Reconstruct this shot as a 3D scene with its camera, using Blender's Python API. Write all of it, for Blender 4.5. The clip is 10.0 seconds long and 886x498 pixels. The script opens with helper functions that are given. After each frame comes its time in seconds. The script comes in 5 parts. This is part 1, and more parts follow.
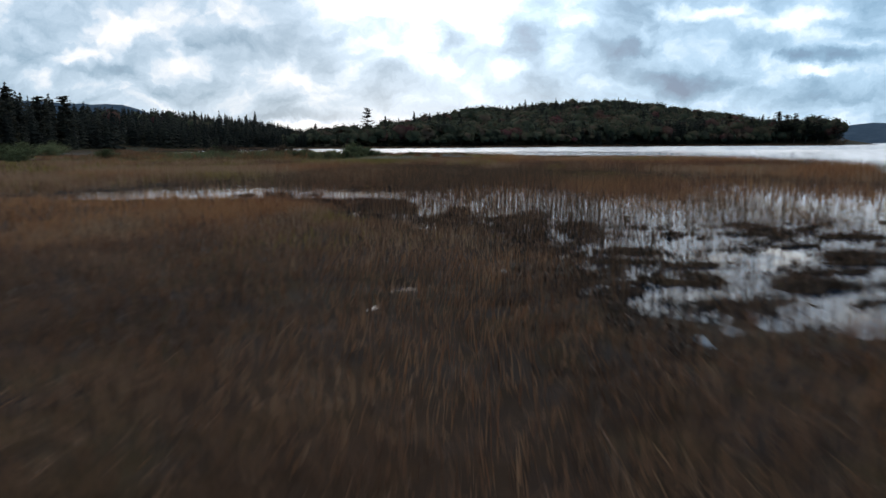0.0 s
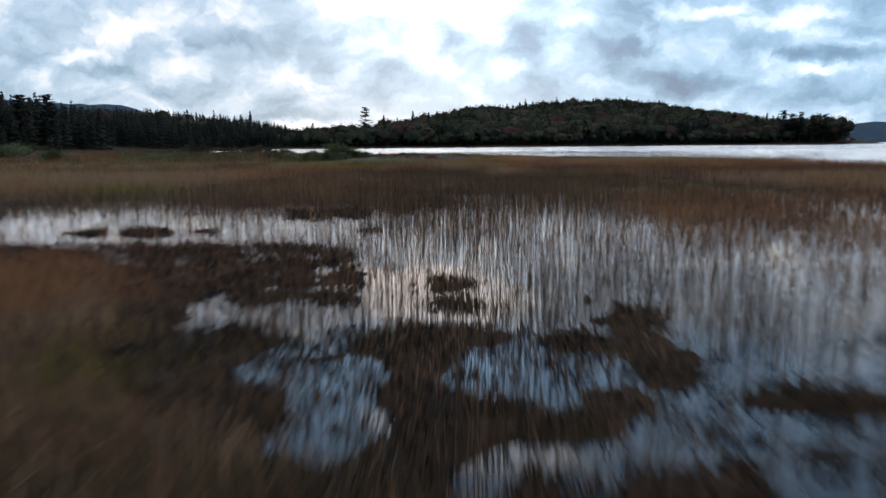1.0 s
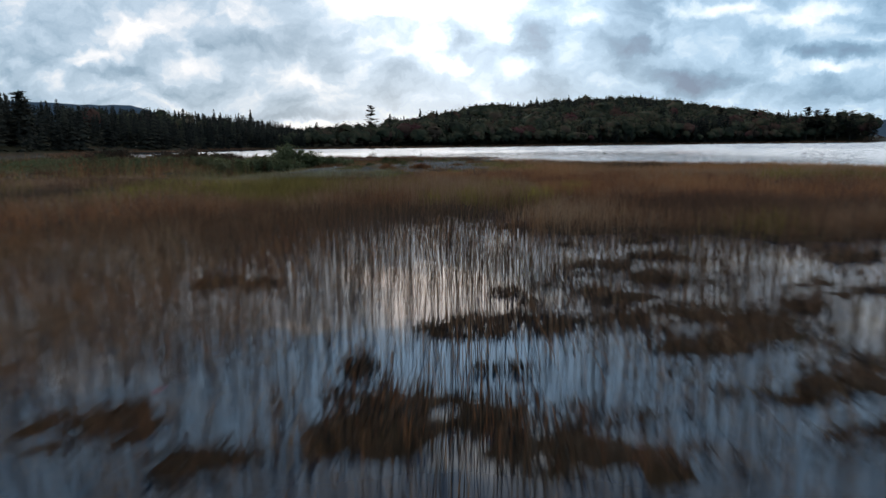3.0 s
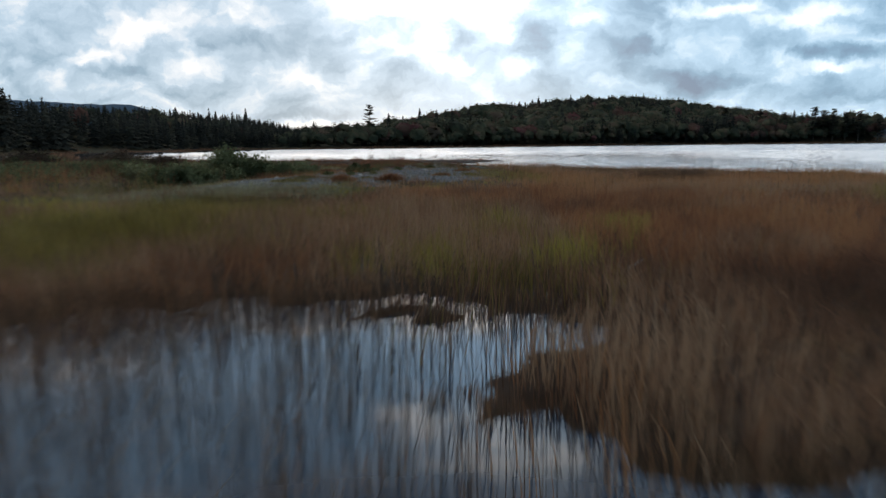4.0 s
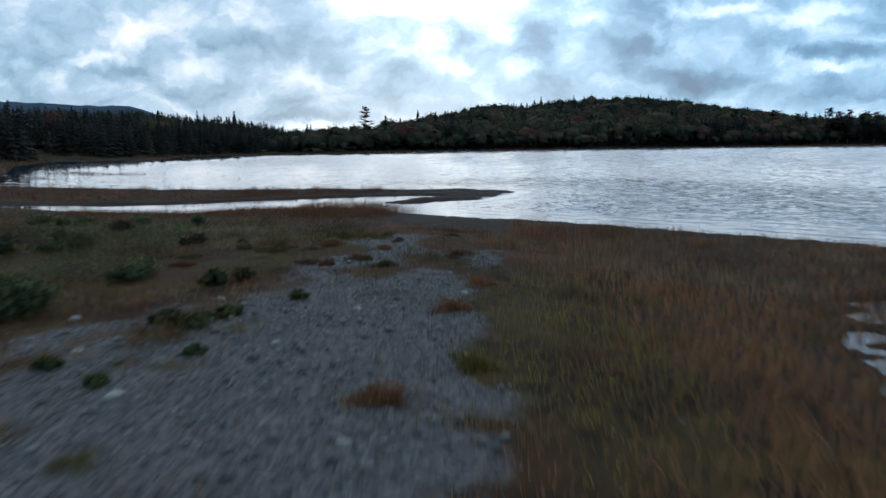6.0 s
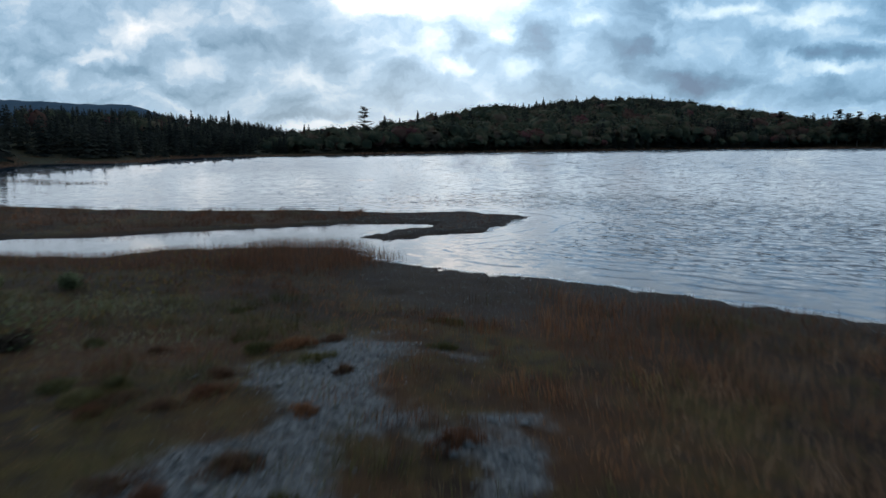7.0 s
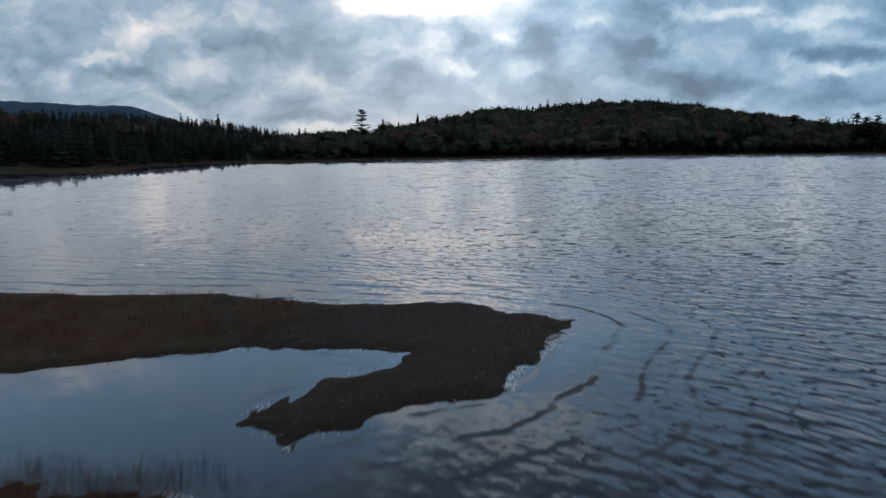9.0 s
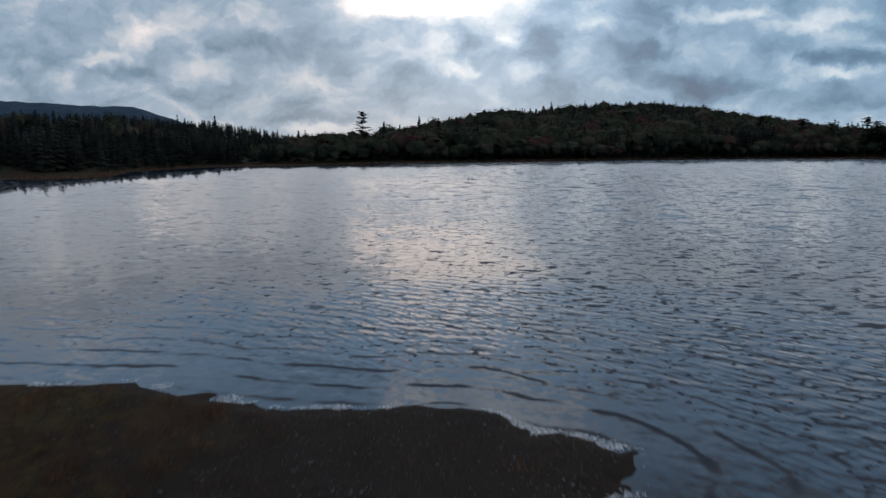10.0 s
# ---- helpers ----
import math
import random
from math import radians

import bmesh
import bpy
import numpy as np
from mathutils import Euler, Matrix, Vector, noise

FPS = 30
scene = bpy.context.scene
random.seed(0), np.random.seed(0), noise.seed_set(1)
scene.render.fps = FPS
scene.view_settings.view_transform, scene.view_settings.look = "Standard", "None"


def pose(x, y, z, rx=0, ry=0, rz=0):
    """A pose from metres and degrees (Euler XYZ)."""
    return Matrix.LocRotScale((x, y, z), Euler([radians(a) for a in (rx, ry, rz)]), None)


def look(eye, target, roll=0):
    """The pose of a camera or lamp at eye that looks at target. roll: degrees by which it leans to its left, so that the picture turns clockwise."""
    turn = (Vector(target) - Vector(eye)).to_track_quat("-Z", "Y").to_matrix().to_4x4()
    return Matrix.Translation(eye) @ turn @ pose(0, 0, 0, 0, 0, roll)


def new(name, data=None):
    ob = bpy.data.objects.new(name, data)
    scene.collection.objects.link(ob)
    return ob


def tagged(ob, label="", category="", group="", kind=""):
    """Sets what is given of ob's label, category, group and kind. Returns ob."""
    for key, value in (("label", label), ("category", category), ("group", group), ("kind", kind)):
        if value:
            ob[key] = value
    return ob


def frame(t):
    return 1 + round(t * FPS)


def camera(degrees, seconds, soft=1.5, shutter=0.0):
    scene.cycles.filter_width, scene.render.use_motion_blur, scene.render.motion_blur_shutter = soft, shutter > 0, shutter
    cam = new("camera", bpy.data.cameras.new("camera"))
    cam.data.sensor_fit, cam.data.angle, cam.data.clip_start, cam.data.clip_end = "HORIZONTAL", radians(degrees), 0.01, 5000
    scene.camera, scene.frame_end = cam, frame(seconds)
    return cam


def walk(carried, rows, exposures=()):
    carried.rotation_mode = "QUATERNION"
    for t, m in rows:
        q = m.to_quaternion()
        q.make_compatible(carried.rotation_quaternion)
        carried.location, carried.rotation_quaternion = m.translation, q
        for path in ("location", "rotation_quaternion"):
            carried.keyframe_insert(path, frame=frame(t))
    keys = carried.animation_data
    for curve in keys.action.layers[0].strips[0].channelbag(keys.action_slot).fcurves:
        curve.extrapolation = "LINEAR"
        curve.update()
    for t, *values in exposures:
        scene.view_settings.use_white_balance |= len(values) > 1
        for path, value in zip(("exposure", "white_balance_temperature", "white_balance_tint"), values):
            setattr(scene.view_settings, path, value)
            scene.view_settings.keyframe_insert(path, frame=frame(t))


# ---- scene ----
cam = camera(71.0, 10.0, shutter=0.5)
PATH = [
    (0, (0.838, 7.123, 1.596), (0.767, 9.094, 1.266), -0.3),
    (0.5, (0.853, 11.316, 1.577), (0.782, 13.287, 1.247), -0.4),
    (1, (0.824, 15.636, 1.601), (0.753, 17.607, 1.27), -0.4),
    (1.5, (0.831, 20.044, 1.659), (0.76, 22.015, 1.327), -0.5),
    (2, (0.886, 24.429, 1.73), (0.815, 26.4, 1.398), -0.5),
    (2.5, (0.903, 28.956, 1.81), (0.829, 30.927, 1.477), -0.5),
    (3, (0.86, 33.45, 1.76), (0.758, 35.42, 1.427), -0.6),
    (4.5, (1.457, 46.897, 2.111), (1.352, 48.866, 1.778), -0.5),
    (5, (1.354, 51.667, 2.706), (1.248, 53.636, 2.374), -0.6),
    (5.5, (1.276, 56.308, 3.274), (1.169, 58.277, 2.943), -0.7),
    (7, (0.951, 71.144, 4.657), (0.842, 73.114, 4.325), -0.4),
    (7.5, (1.012, 75.973, 5.038), (0.903, 77.942, 4.707), -0.4),
    (8, (0.973, 80.417, 5.508), (0.861, 82.387, 5.178), -0.3),
    (8.5, (0.893, 84.492, 6.041), (0.78, 86.462, 5.712), -0.2),
    (9, (0.763, 88.535, 6.522), (0.648, 90.505, 6.195), -0.3),
    (9.5, (0.652, 92.726, 7.025), (0.535, 94.696, 6.701), -0.2),
    (10, (0.46, 96.801, 7.498), (0.339, 98.771, 7.176), -0.1),
]
EXPOSURES = [(0, 0.06, 7350, 20), (1, 0.06, 7200, 20), (2, 0.0, 7000, 20), (3, -0.06, 7350, 20), (4.5, 0.06, 7500, 18), (5, 0.06, 7300, 16), (5.5, 0.02, 6550, 14), (7, -0.34, 6500, 13), (8, -0.48, 6600, 15), (9, -0.66, 6800, 17), (10, -0.72, 7000, 20)]
walk(cam, [(t, look(eye, target, roll)) for t, eye, target, roll in PATH], EXPOSURES)


# ---- light: overcast evening sky, the sun behind thin cloud ahead ----
SUN_AZ, SUN_EL = -1.0, 17.0

sun_data = bpy.data.lights.new("sun", "SUN")
sun_data.energy, sun_data.angle, sun_data.color = 1.5, radians(170), (1.0, 0.93, 0.84)
sun = new("sun", sun_data)
sun.matrix_world = look((0, 0, 60), (-math.sin(radians(SUN_AZ)) * 60, -math.cos(radians(SUN_AZ)) * 60, 60 - 60 * math.tan(radians(SUN_EL))))


class Nodes:
    """Short hand for building node trees."""

    def __init__(self, tree):
        self.tree = tree
        tree.nodes.clear()

    def add(self, kind, *inputs):
        n = self.tree.nodes.new(kind)
        for i, v in enumerate(inputs):
            self.put(n, i, v)
        return n

    def put(self, n, i, v):
        if v is None:
            return
        if isinstance(v, bpy.types.Node):
            v = v.outputs[0]
        if isinstance(v, bpy.types.NodeSocket):
            self.tree.links.new(v, n.inputs[i])
        else:
            n.inputs[i].default_value = v

    def math(self, op, a, b=None, c=None, clamp=False):
        n = self.add("ShaderNodeMath", a, b, c)
        n.operation, n.use_clamp = op, clamp
        return n

    def vec(self, op, a, b=None, c=None):
        n = self.tree.nodes.new("ShaderNodeVectorMath")
        n.operation = op
        for i, v in enumerate((a, b, c)):
            self.put(n, i, v)
        return n

    def noise(self, v, scale, detail=4.0, rough=0.5, distortion=0.0):
        n = self.add("ShaderNodeTexNoise")
        for key, value in (("Vector", v), ("Scale", scale), ("Detail", detail), ("Roughness", rough), ("Distortion", distortion)):
            self.put(n, key, value)
        return n

    def ramp(self, fac, *stops):
        n = self.add("ShaderNodeValToRGB", fac)
        els = n.color_ramp.elements
        while len(els) < len(stops):
            els.new(0.5)
        for e, (p, c) in zip(els, stops):
            e.position, e.color = p, (*c, 1)
        return n

    def mix(self, fac, a, b):
        n = self.add("ShaderNodeMix")
        n.data_type = "RGBA"
        self.put(n, 0, fac), self.put(n, 6, a if not isinstance(a, tuple) else (*a, 1)), self.put(n, 7, b if not isinstance(b, tuple) else (*b, 1))
        return n.outputs[2]

    def span(self, v, a, b, c=0.0, d=1.0, kind="SMOOTHSTEP"):
        n = self.add("ShaderNodeMapRange", v, a, b, c, d)
        n.interpolation_type = kind
        return n


# clouds: (across, up, half width, half height, weight); across and up are slopes from straight ahead
THIN = [
    (-0.035, 0.262, 0.16, 0.05, 0.85), (-0.132, 0.214, 0.113, 0.026, 0.55), (0.007, 0.212, 0.0938, 0.0324, 0.279), (-0.561, 0.182, 0.045, 0.0297, 0.248), (-0.602, 0.143, 0.0525, 0.0149, 0.26),
    (-0.452, 0.162, 0.015, 0.0284, 0.136), (-0.418, 0.132, 0.04, 0.023, 0.124), (-0.349, 0.202, 0.0462, 0.0284, 0.198), (-0.179, 0.125, 0.065, 0.0284, 0.0744), (-0.067, 0.146, 0.03, 0.0432, 0.174),
    (0.038, 0.166, 0.0263, 0.023, 0.211), (0.064, 0.116, 0.0363, 0.0162, 0.248), (-0.03, 0.122, 0.03, 0.0135, 0.211), (0.16, 0.183, 0.025, 0.0081, 0.161), (0.273, 0.162, 0.0125, 0.0257, 0.149),
    (0.359, 0.193, 0.0675, 0.0121, 0.223), (0.512, 0.186, 0.0725, 0.0121, 0.211), (0.464, 0.127, 0.0275, 0.0162, 0.236), (0.544, 0.108, 0.0587, 0.00945, 0.248)]
PALE = [
    (-0.728, 0.133, 0.0312, 0.0121, 0.149), (-0.672, 0.107, 0.02, 0.0175, 0.124), (-0.259, 0.031, 0.0737, 0.0108, 0.136), (0.3, 0.204, 0.0187, 0.0121, 0.248), (0.464, 0.173, 0.0612, 0.0108, 0.198),
    (-0.296, 0.114, 0.0575, 0.0189, 0.0744), (-0.563, 0.158, 0.104, 0.0567, 0.0496), (-0.25, 0.48, 0.3, 0.045, 0.3), (0.17, 0.53, 0.3, 0.05, 0.3), (-0.29, 0.31, 0.12, 0.02, 0.25)]
THICK = [
    (-0.558, 0.119, 0.055, 0.0253, -0.17), (-0.494, 0.159, 0.0473, 0.0276, -0.12), (-0.344, 0.154, 0.107, 0.0276, -0.14), (-0.408, 0.086, 0.151, 0.0172, -0.06), (-0.112, 0.115, 0.0308, 0.0196, -0.17),
    (-0.237, 0.13, 0.0517, 0.0218, -0.09), (-0.708, 0.155, 0.118, 0.0299, -0.1), (-0.731, 0.088, 0.0902, 0.0242, -0.15), (0.231, 0.145, 0.0693, 0.0368, -0.221), (0.323, 0.087, 0.0946, 0.0218, -0.273),
    (0.25, 0.106, 0.0627, 0.0161, -0.195), (0.55, 0.128, 0.105, 0.0138, -0.234), (0.601, 0.069, 0.0913, 0.0322, -0.156), (0.103, 0.145, 0.0363, 0.0425, -0.182), (-0.028, 0.154, 0.0286, 0.0149, -0.17),
    (-0.249, 0.047, 0.129, 0.0115, -0.11), (0.377, 0.107, 0.0616, 0.0242, -0.156), (0.145, 0.182, 0.0858, 0.0253, -0.078), (-0.151, 0.139, 0.0275, 0.00805, -0.1)]
world = bpy.data.worlds.new("overcast_sky")
scene.world = world
world.use_nodes = True
w = Nodes(world.node_tree)
way = w.add("ShaderNodeTexCoord").outputs["Generated"]
xyz = w.add("ShaderNodeSeparateXYZ", way)
ahead = w.math("MAXIMUM", xyz.outputs[1], 0.02)
uv = w.add("ShaderNodeCombineXYZ", w.math("DIVIDE", xyz.outputs[0], ahead), w.math("DIVIDE", xyz.outputs[2], ahead), 0.0)
up = w.math("ADD", w.math("MAXIMUM", xyz.outputs[2], 0.0), 0.10)
deck = w.add("ShaderNodeCombineXYZ", w.math("DIVIDE", xyz.outputs[0], up), w.math("DIVIDE", xyz.outputs[1], up), 0.0)
swirl = w.vec("MULTIPLY_ADD", w.vec("SUBTRACT", w.noise(uv, 7.0, 5, 0.6).outputs[1], (0.5, 0.5, 0.5)), (0.10, 0.055, 0.0), uv)
swirl = w.vec("MULTIPLY_ADD", w.vec("SUBTRACT", w.noise(uv, 26.0, 4, 0.55).outputs[1], (0.5, 0.5, 0.5)), (0.042, 0.026, 0.0), swirl)
swirl = w.vec("MULTIPLY_ADD", w.vec("SUBTRACT", w.noise(uv, 75.0, 4, 0.6).outputs[1], (0.5, 0.5, 0.5)), (0.016, 0.011, 0.0), swirl)
puffs = w.noise(w.vec("MULTIPLY", swirl, (1.0, 1.9, 1.0)), 9.0, 9, 0.56, 0.25)
front = w.span(xyz.outputs[1], 0.25, 0.6)
sheet_noise = w.math("MULTIPLY_ADD", w.math("SUBTRACT", w.noise(deck, 1.3, 8, 0.58, 0.3), 0.5), 0.9, 0.42)
front_noise = w.math("MULTIPLY_ADD", w.math("SUBTRACT", puffs, 0.5), 1.05, 0.44)
mixed = w.add("ShaderNodeMix", front, None, sheet_noise, front_noise)
w.put(mixed, 2, sheet_noise), w.put(mixed, 3, front_noise)
total = mixed.outputs[0]
for a, b, wa, wb, weight in THIN + PALE + THICK:
    off = w.vec("MULTIPLY", w.vec("SUBTRACT", swirl, (a, b, 0.0)), (1 / wa, 1 / wb, 0.0))
    total = w.math("MULTIPLY_ADD", w.span(w.vec("LENGTH", off).outputs["Value"], 1.35, 0.15), weight, total)
sunway = Vector((math.sin(radians(SUN_AZ)) * math.cos(radians(SUN_EL)), math.cos(radians(SUN_AZ)) * math.cos(radians(SUN_EL)), math.sin(radians(SUN_EL))))
toward = w.vec("DOT_PRODUCT", way, tuple(sunway)).outputs["Value"]
cloud = w.ramp(w.math("MULTIPLY", total, 0.8), (0.04, (0.135, 0.25, 0.40)), (0.20, (0.215, 0.415, 0.60)), (0.36, (0.42, 0.67, 0.89)), (0.52, (0.84, 1.03, 1.15)), (0.78, (1.72, 1.69, 1.64)))
dim = w.math("MULTIPLY", w.span(toward, -0.4, 0.90, 0.80, 1.05), w.span(toward, 0.955, 1.0, 1.0, 1.25))
dim = w.math("MULTIPLY", dim, w.math("MULTIPLY_ADD", w.math("MULTIPLY", w.span(xyz.outputs[2], 0.25, 0.33), w.span(toward, 0.2, 0.8)), 0.85, 1.0))
dim = w.math("MULTIPLY", dim, w.span(xyz.outputs[2], 0.43, 0.57, 1.0, 0.32))
nishita = w.add("ShaderNodeTexSky")
nishita.sky_type, nishita.sun_disc, nishita.sun_elevation, nishita.sun_rotation = "NISHITA", False, radians(SUN_EL), radians(SUN_AZ)
clear = w.add("ShaderNodeBackground", nishita, 0.10)
gap = w.math("MULTIPLY", w.span(w.noise(deck, 1.0, 4, 0.5), 0.56, 0.44), w.span(xyz.outputs[2], 0.24, 0.34))
# a long rift of clear blue above the bright cloud ahead
lifted = w.add("ShaderNodeSeparateXYZ", swirl)
rift = w.math("MULTIPLY", w.span(lifted.outputs[1], 0.295, 0.335), w.span(lifted.outputs[1], 0.47, 0.42))
rift = w.math("MULTIPLY", w.math("MULTIPLY", rift, w.span(w.math("ABSOLUTE", lifted.outputs[0]), 0.75, 0.45)), w.span(w.noise(swirl, 5.0, 4, 0.5), 0.30, 0.44))
gap = w.math("MAXIMUM", gap, w.math("MULTIPLY", rift, w.span(xyz.outputs[1], 0.2, 0.4)))
warmth = w.mix(w.span(xyz.outputs[0], -0.45, 0.25), (1.06, 1.0, 0.98), (0.89, 1.0, 1.06))
tinted = w.vec("MULTIPLY", cloud.outputs[0], warmth)
grey = w.add("ShaderNodeBackground", w.mix(gap, tinted.outputs[0], (0.16, 0.50, 0.86)), dim)
both = w.add("ShaderNodeMixShader", 0.94, clear, grey)
w.add("ShaderNodeOutputWorld", both)

# ---- materials ----


def material(name):
    m = bpy.data.materials.new(name)
    m.use_nodes = True
    n = Nodes(m.node_tree)
    out = n.add("ShaderNodeOutputMaterial")
    return m, n, out


def bump_of(n, height, strength, distance):
    b = n.add("ShaderNodeBump")
    n.put(b, "Strength", strength), n.put(b, "Distance", distance), n.put(b, "Height", height)
    return b


def finish(n, out, colour, rough, bump=None, specular=0.5, ior=1.45, translucent=0.0):
    b = n.add("ShaderNodeBsdfPrincipled")
    n.put(b, "Base Color", colour if not isinstance(colour, tuple) else (*colour, 1))
    n.put(b, "Roughness", rough), n.put(b, "IOR", ior), n.put(b, "Specular IOR Level", specular)
    if bump is not None:
        n.put(b, "Normal", bump)
    if translucent:
        t = n.add("ShaderNodeBsdfTranslucent")
        n.put(t, 0, colour if not isinstance(colour, tuple) else (*colour, 1))
        b = n.add("ShaderNodeMixShader", translucent, b, t)
    n.put(out, 0, b)


def attr(n, name):
    a = n.add("ShaderNodeAttribute")
    a.attribute_name = name
    return a.outputs["Fac"]


def blade_material(name, *stops, translucent=0.3):
    m, n, out = material(name)
    isl = n.add("ShaderNodeNewGeometry").outputs["Random Per Island"]
    fac = n.math("MULTIPLY_ADD", isl, 0.5, n.math("MULTIPLY", attr(n, "tone"), 0.75))
    col = n.ramp(n.math("SUBTRACT", fac, 0.12), *stops)
    finish(n, out, col.outputs[0], 0.62, specular=0.25, translucent=translucent)
    return m


def foliage_material(name, *stops, translucent=0.25):
    m, n, out = material(name)
    isl = n.add("ShaderNodeNewGeometry").outputs["Random Per Island"]
    pos = n.add("ShaderNodeNewGeometry").outputs["Position"]
    fac = n.math("MULTIPLY_ADD", isl, 0.16, n.math("MULTIPLY_ADD", n.math("SUBTRACT", n.noise(pos, 0.11, 2), 0.5), 2.3, 0.44))
    finish(n, out, n.ramp(fac, *stops).outputs[0], 0.9, specular=0.04, translucent=translucent)
    return m


def ground_material():
    m, n, out = material("marsh_ground")
    pos = n.add("ShaderNodeNewGeometry").outputs["Position"]
    big, mid, fine = n.noise(pos, 0.35, 5), n.noise(pos, 2.2, 5, 0.6), n.noise(pos, 14.0, 4, 0.6)
    mud = n.ramp(n.math("MULTIPLY_ADD", fine, 0.5, n.math("MULTIPLY", mid, 0.5)), (0.3, (0.013, 0.009, 0.007)), (0.55, (0.033, 0.0205, 0.0138)), (0.75, (0.062, 0.039, 0.025)))
    moss = n.ramp(n.math("MULTIPLY_ADD", mid, 0.6, n.math("MULTIPLY", fine, 0.4)), (0.3, (0.0319, 0.0245, 0.0115)), (0.6, (0.0765, 0.0548, 0.023)), (0.8, (0.117, 0.0734, 0.0344)))
    base = n.mix(n.span(n.math("MULTIPLY_ADD", big, 0.6, n.math("MULTIPLY", mid, 0.5)), 0.45, 0.62), mud.outputs[0], moss.outputs[0])
    rust = n.ramp(n.math("MULTIPLY_ADD", mid, 0.5, n.math("MULTIPLY", fine, 0.5)), (0.3, (0.03, 0.016, 0.01)), (0.6, (0.08, 0.042, 0.022)), (0.8, (0.12, 0.07, 0.04)))
    base = n.mix(n.span(n.noise(pos, 0.16, 4, 0.6), 0.47, 0.6), base, rust.outputs[0])
    cell = n.add("ShaderNodeTexVoronoi", pos)
    n.put(cell, "Scale", 17.0)
    stone = n.ramp(cell.outputs["Color"], (0.1, (0.050, 0.052, 0.053)), (0.5, (0.108, 0.111, 0.115)), (0.9, (0.185, 0.187, 0.186)))
    g = n.math("ADD", attr(n, "gravel"), n.math("MULTIPLY", n.math("SUBTRACT", mid, 0.5), 0.9))
    col = n.mix(n.span(g, 0.25, 0.75), base, stone.outputs[0])
    wood = n.ramp(n.math("MULTIPLY_ADD", fine, 0.4, n.math("MULTIPLY", big, 0.6)), (0.3, (0.02, 0.022, 0.012)), (0.7, (0.05, 0.045, 0.025)))
    col = n.mix(n.math("MULTIPLY", attr(n, "bare"), 0.85), col, n.mix(n.span(fine, 0.32, 0.55), mud.outputs[0], (0.034, 0.029, 0.027)))
    col = n.mix(attr(n, "woods"), col, wood.outputs[0])
    wet = n.math("MULTIPLY", n.span(n.add("ShaderNodeSeparateXYZ", pos).outputs[2], 0.16, 0.03), n.math("SUBTRACT", 1.0, attr(n, "woods")))
    col = n.mix(n.math("MULTIPLY", wet, 0.75), col, mud.outputs[0])
    rough = n.math("MULTIPLY_ADD", wet, -0.1, n.span(mid, 0.3, 0.7, 0.75, 0.95))
    bump = bump_of(n, n.math("MULTIPLY_ADD", mid, 0.6, fine), 0.6, 0.05)
    finish(n, out, col, rough, bump, specular=0.06)
    return m


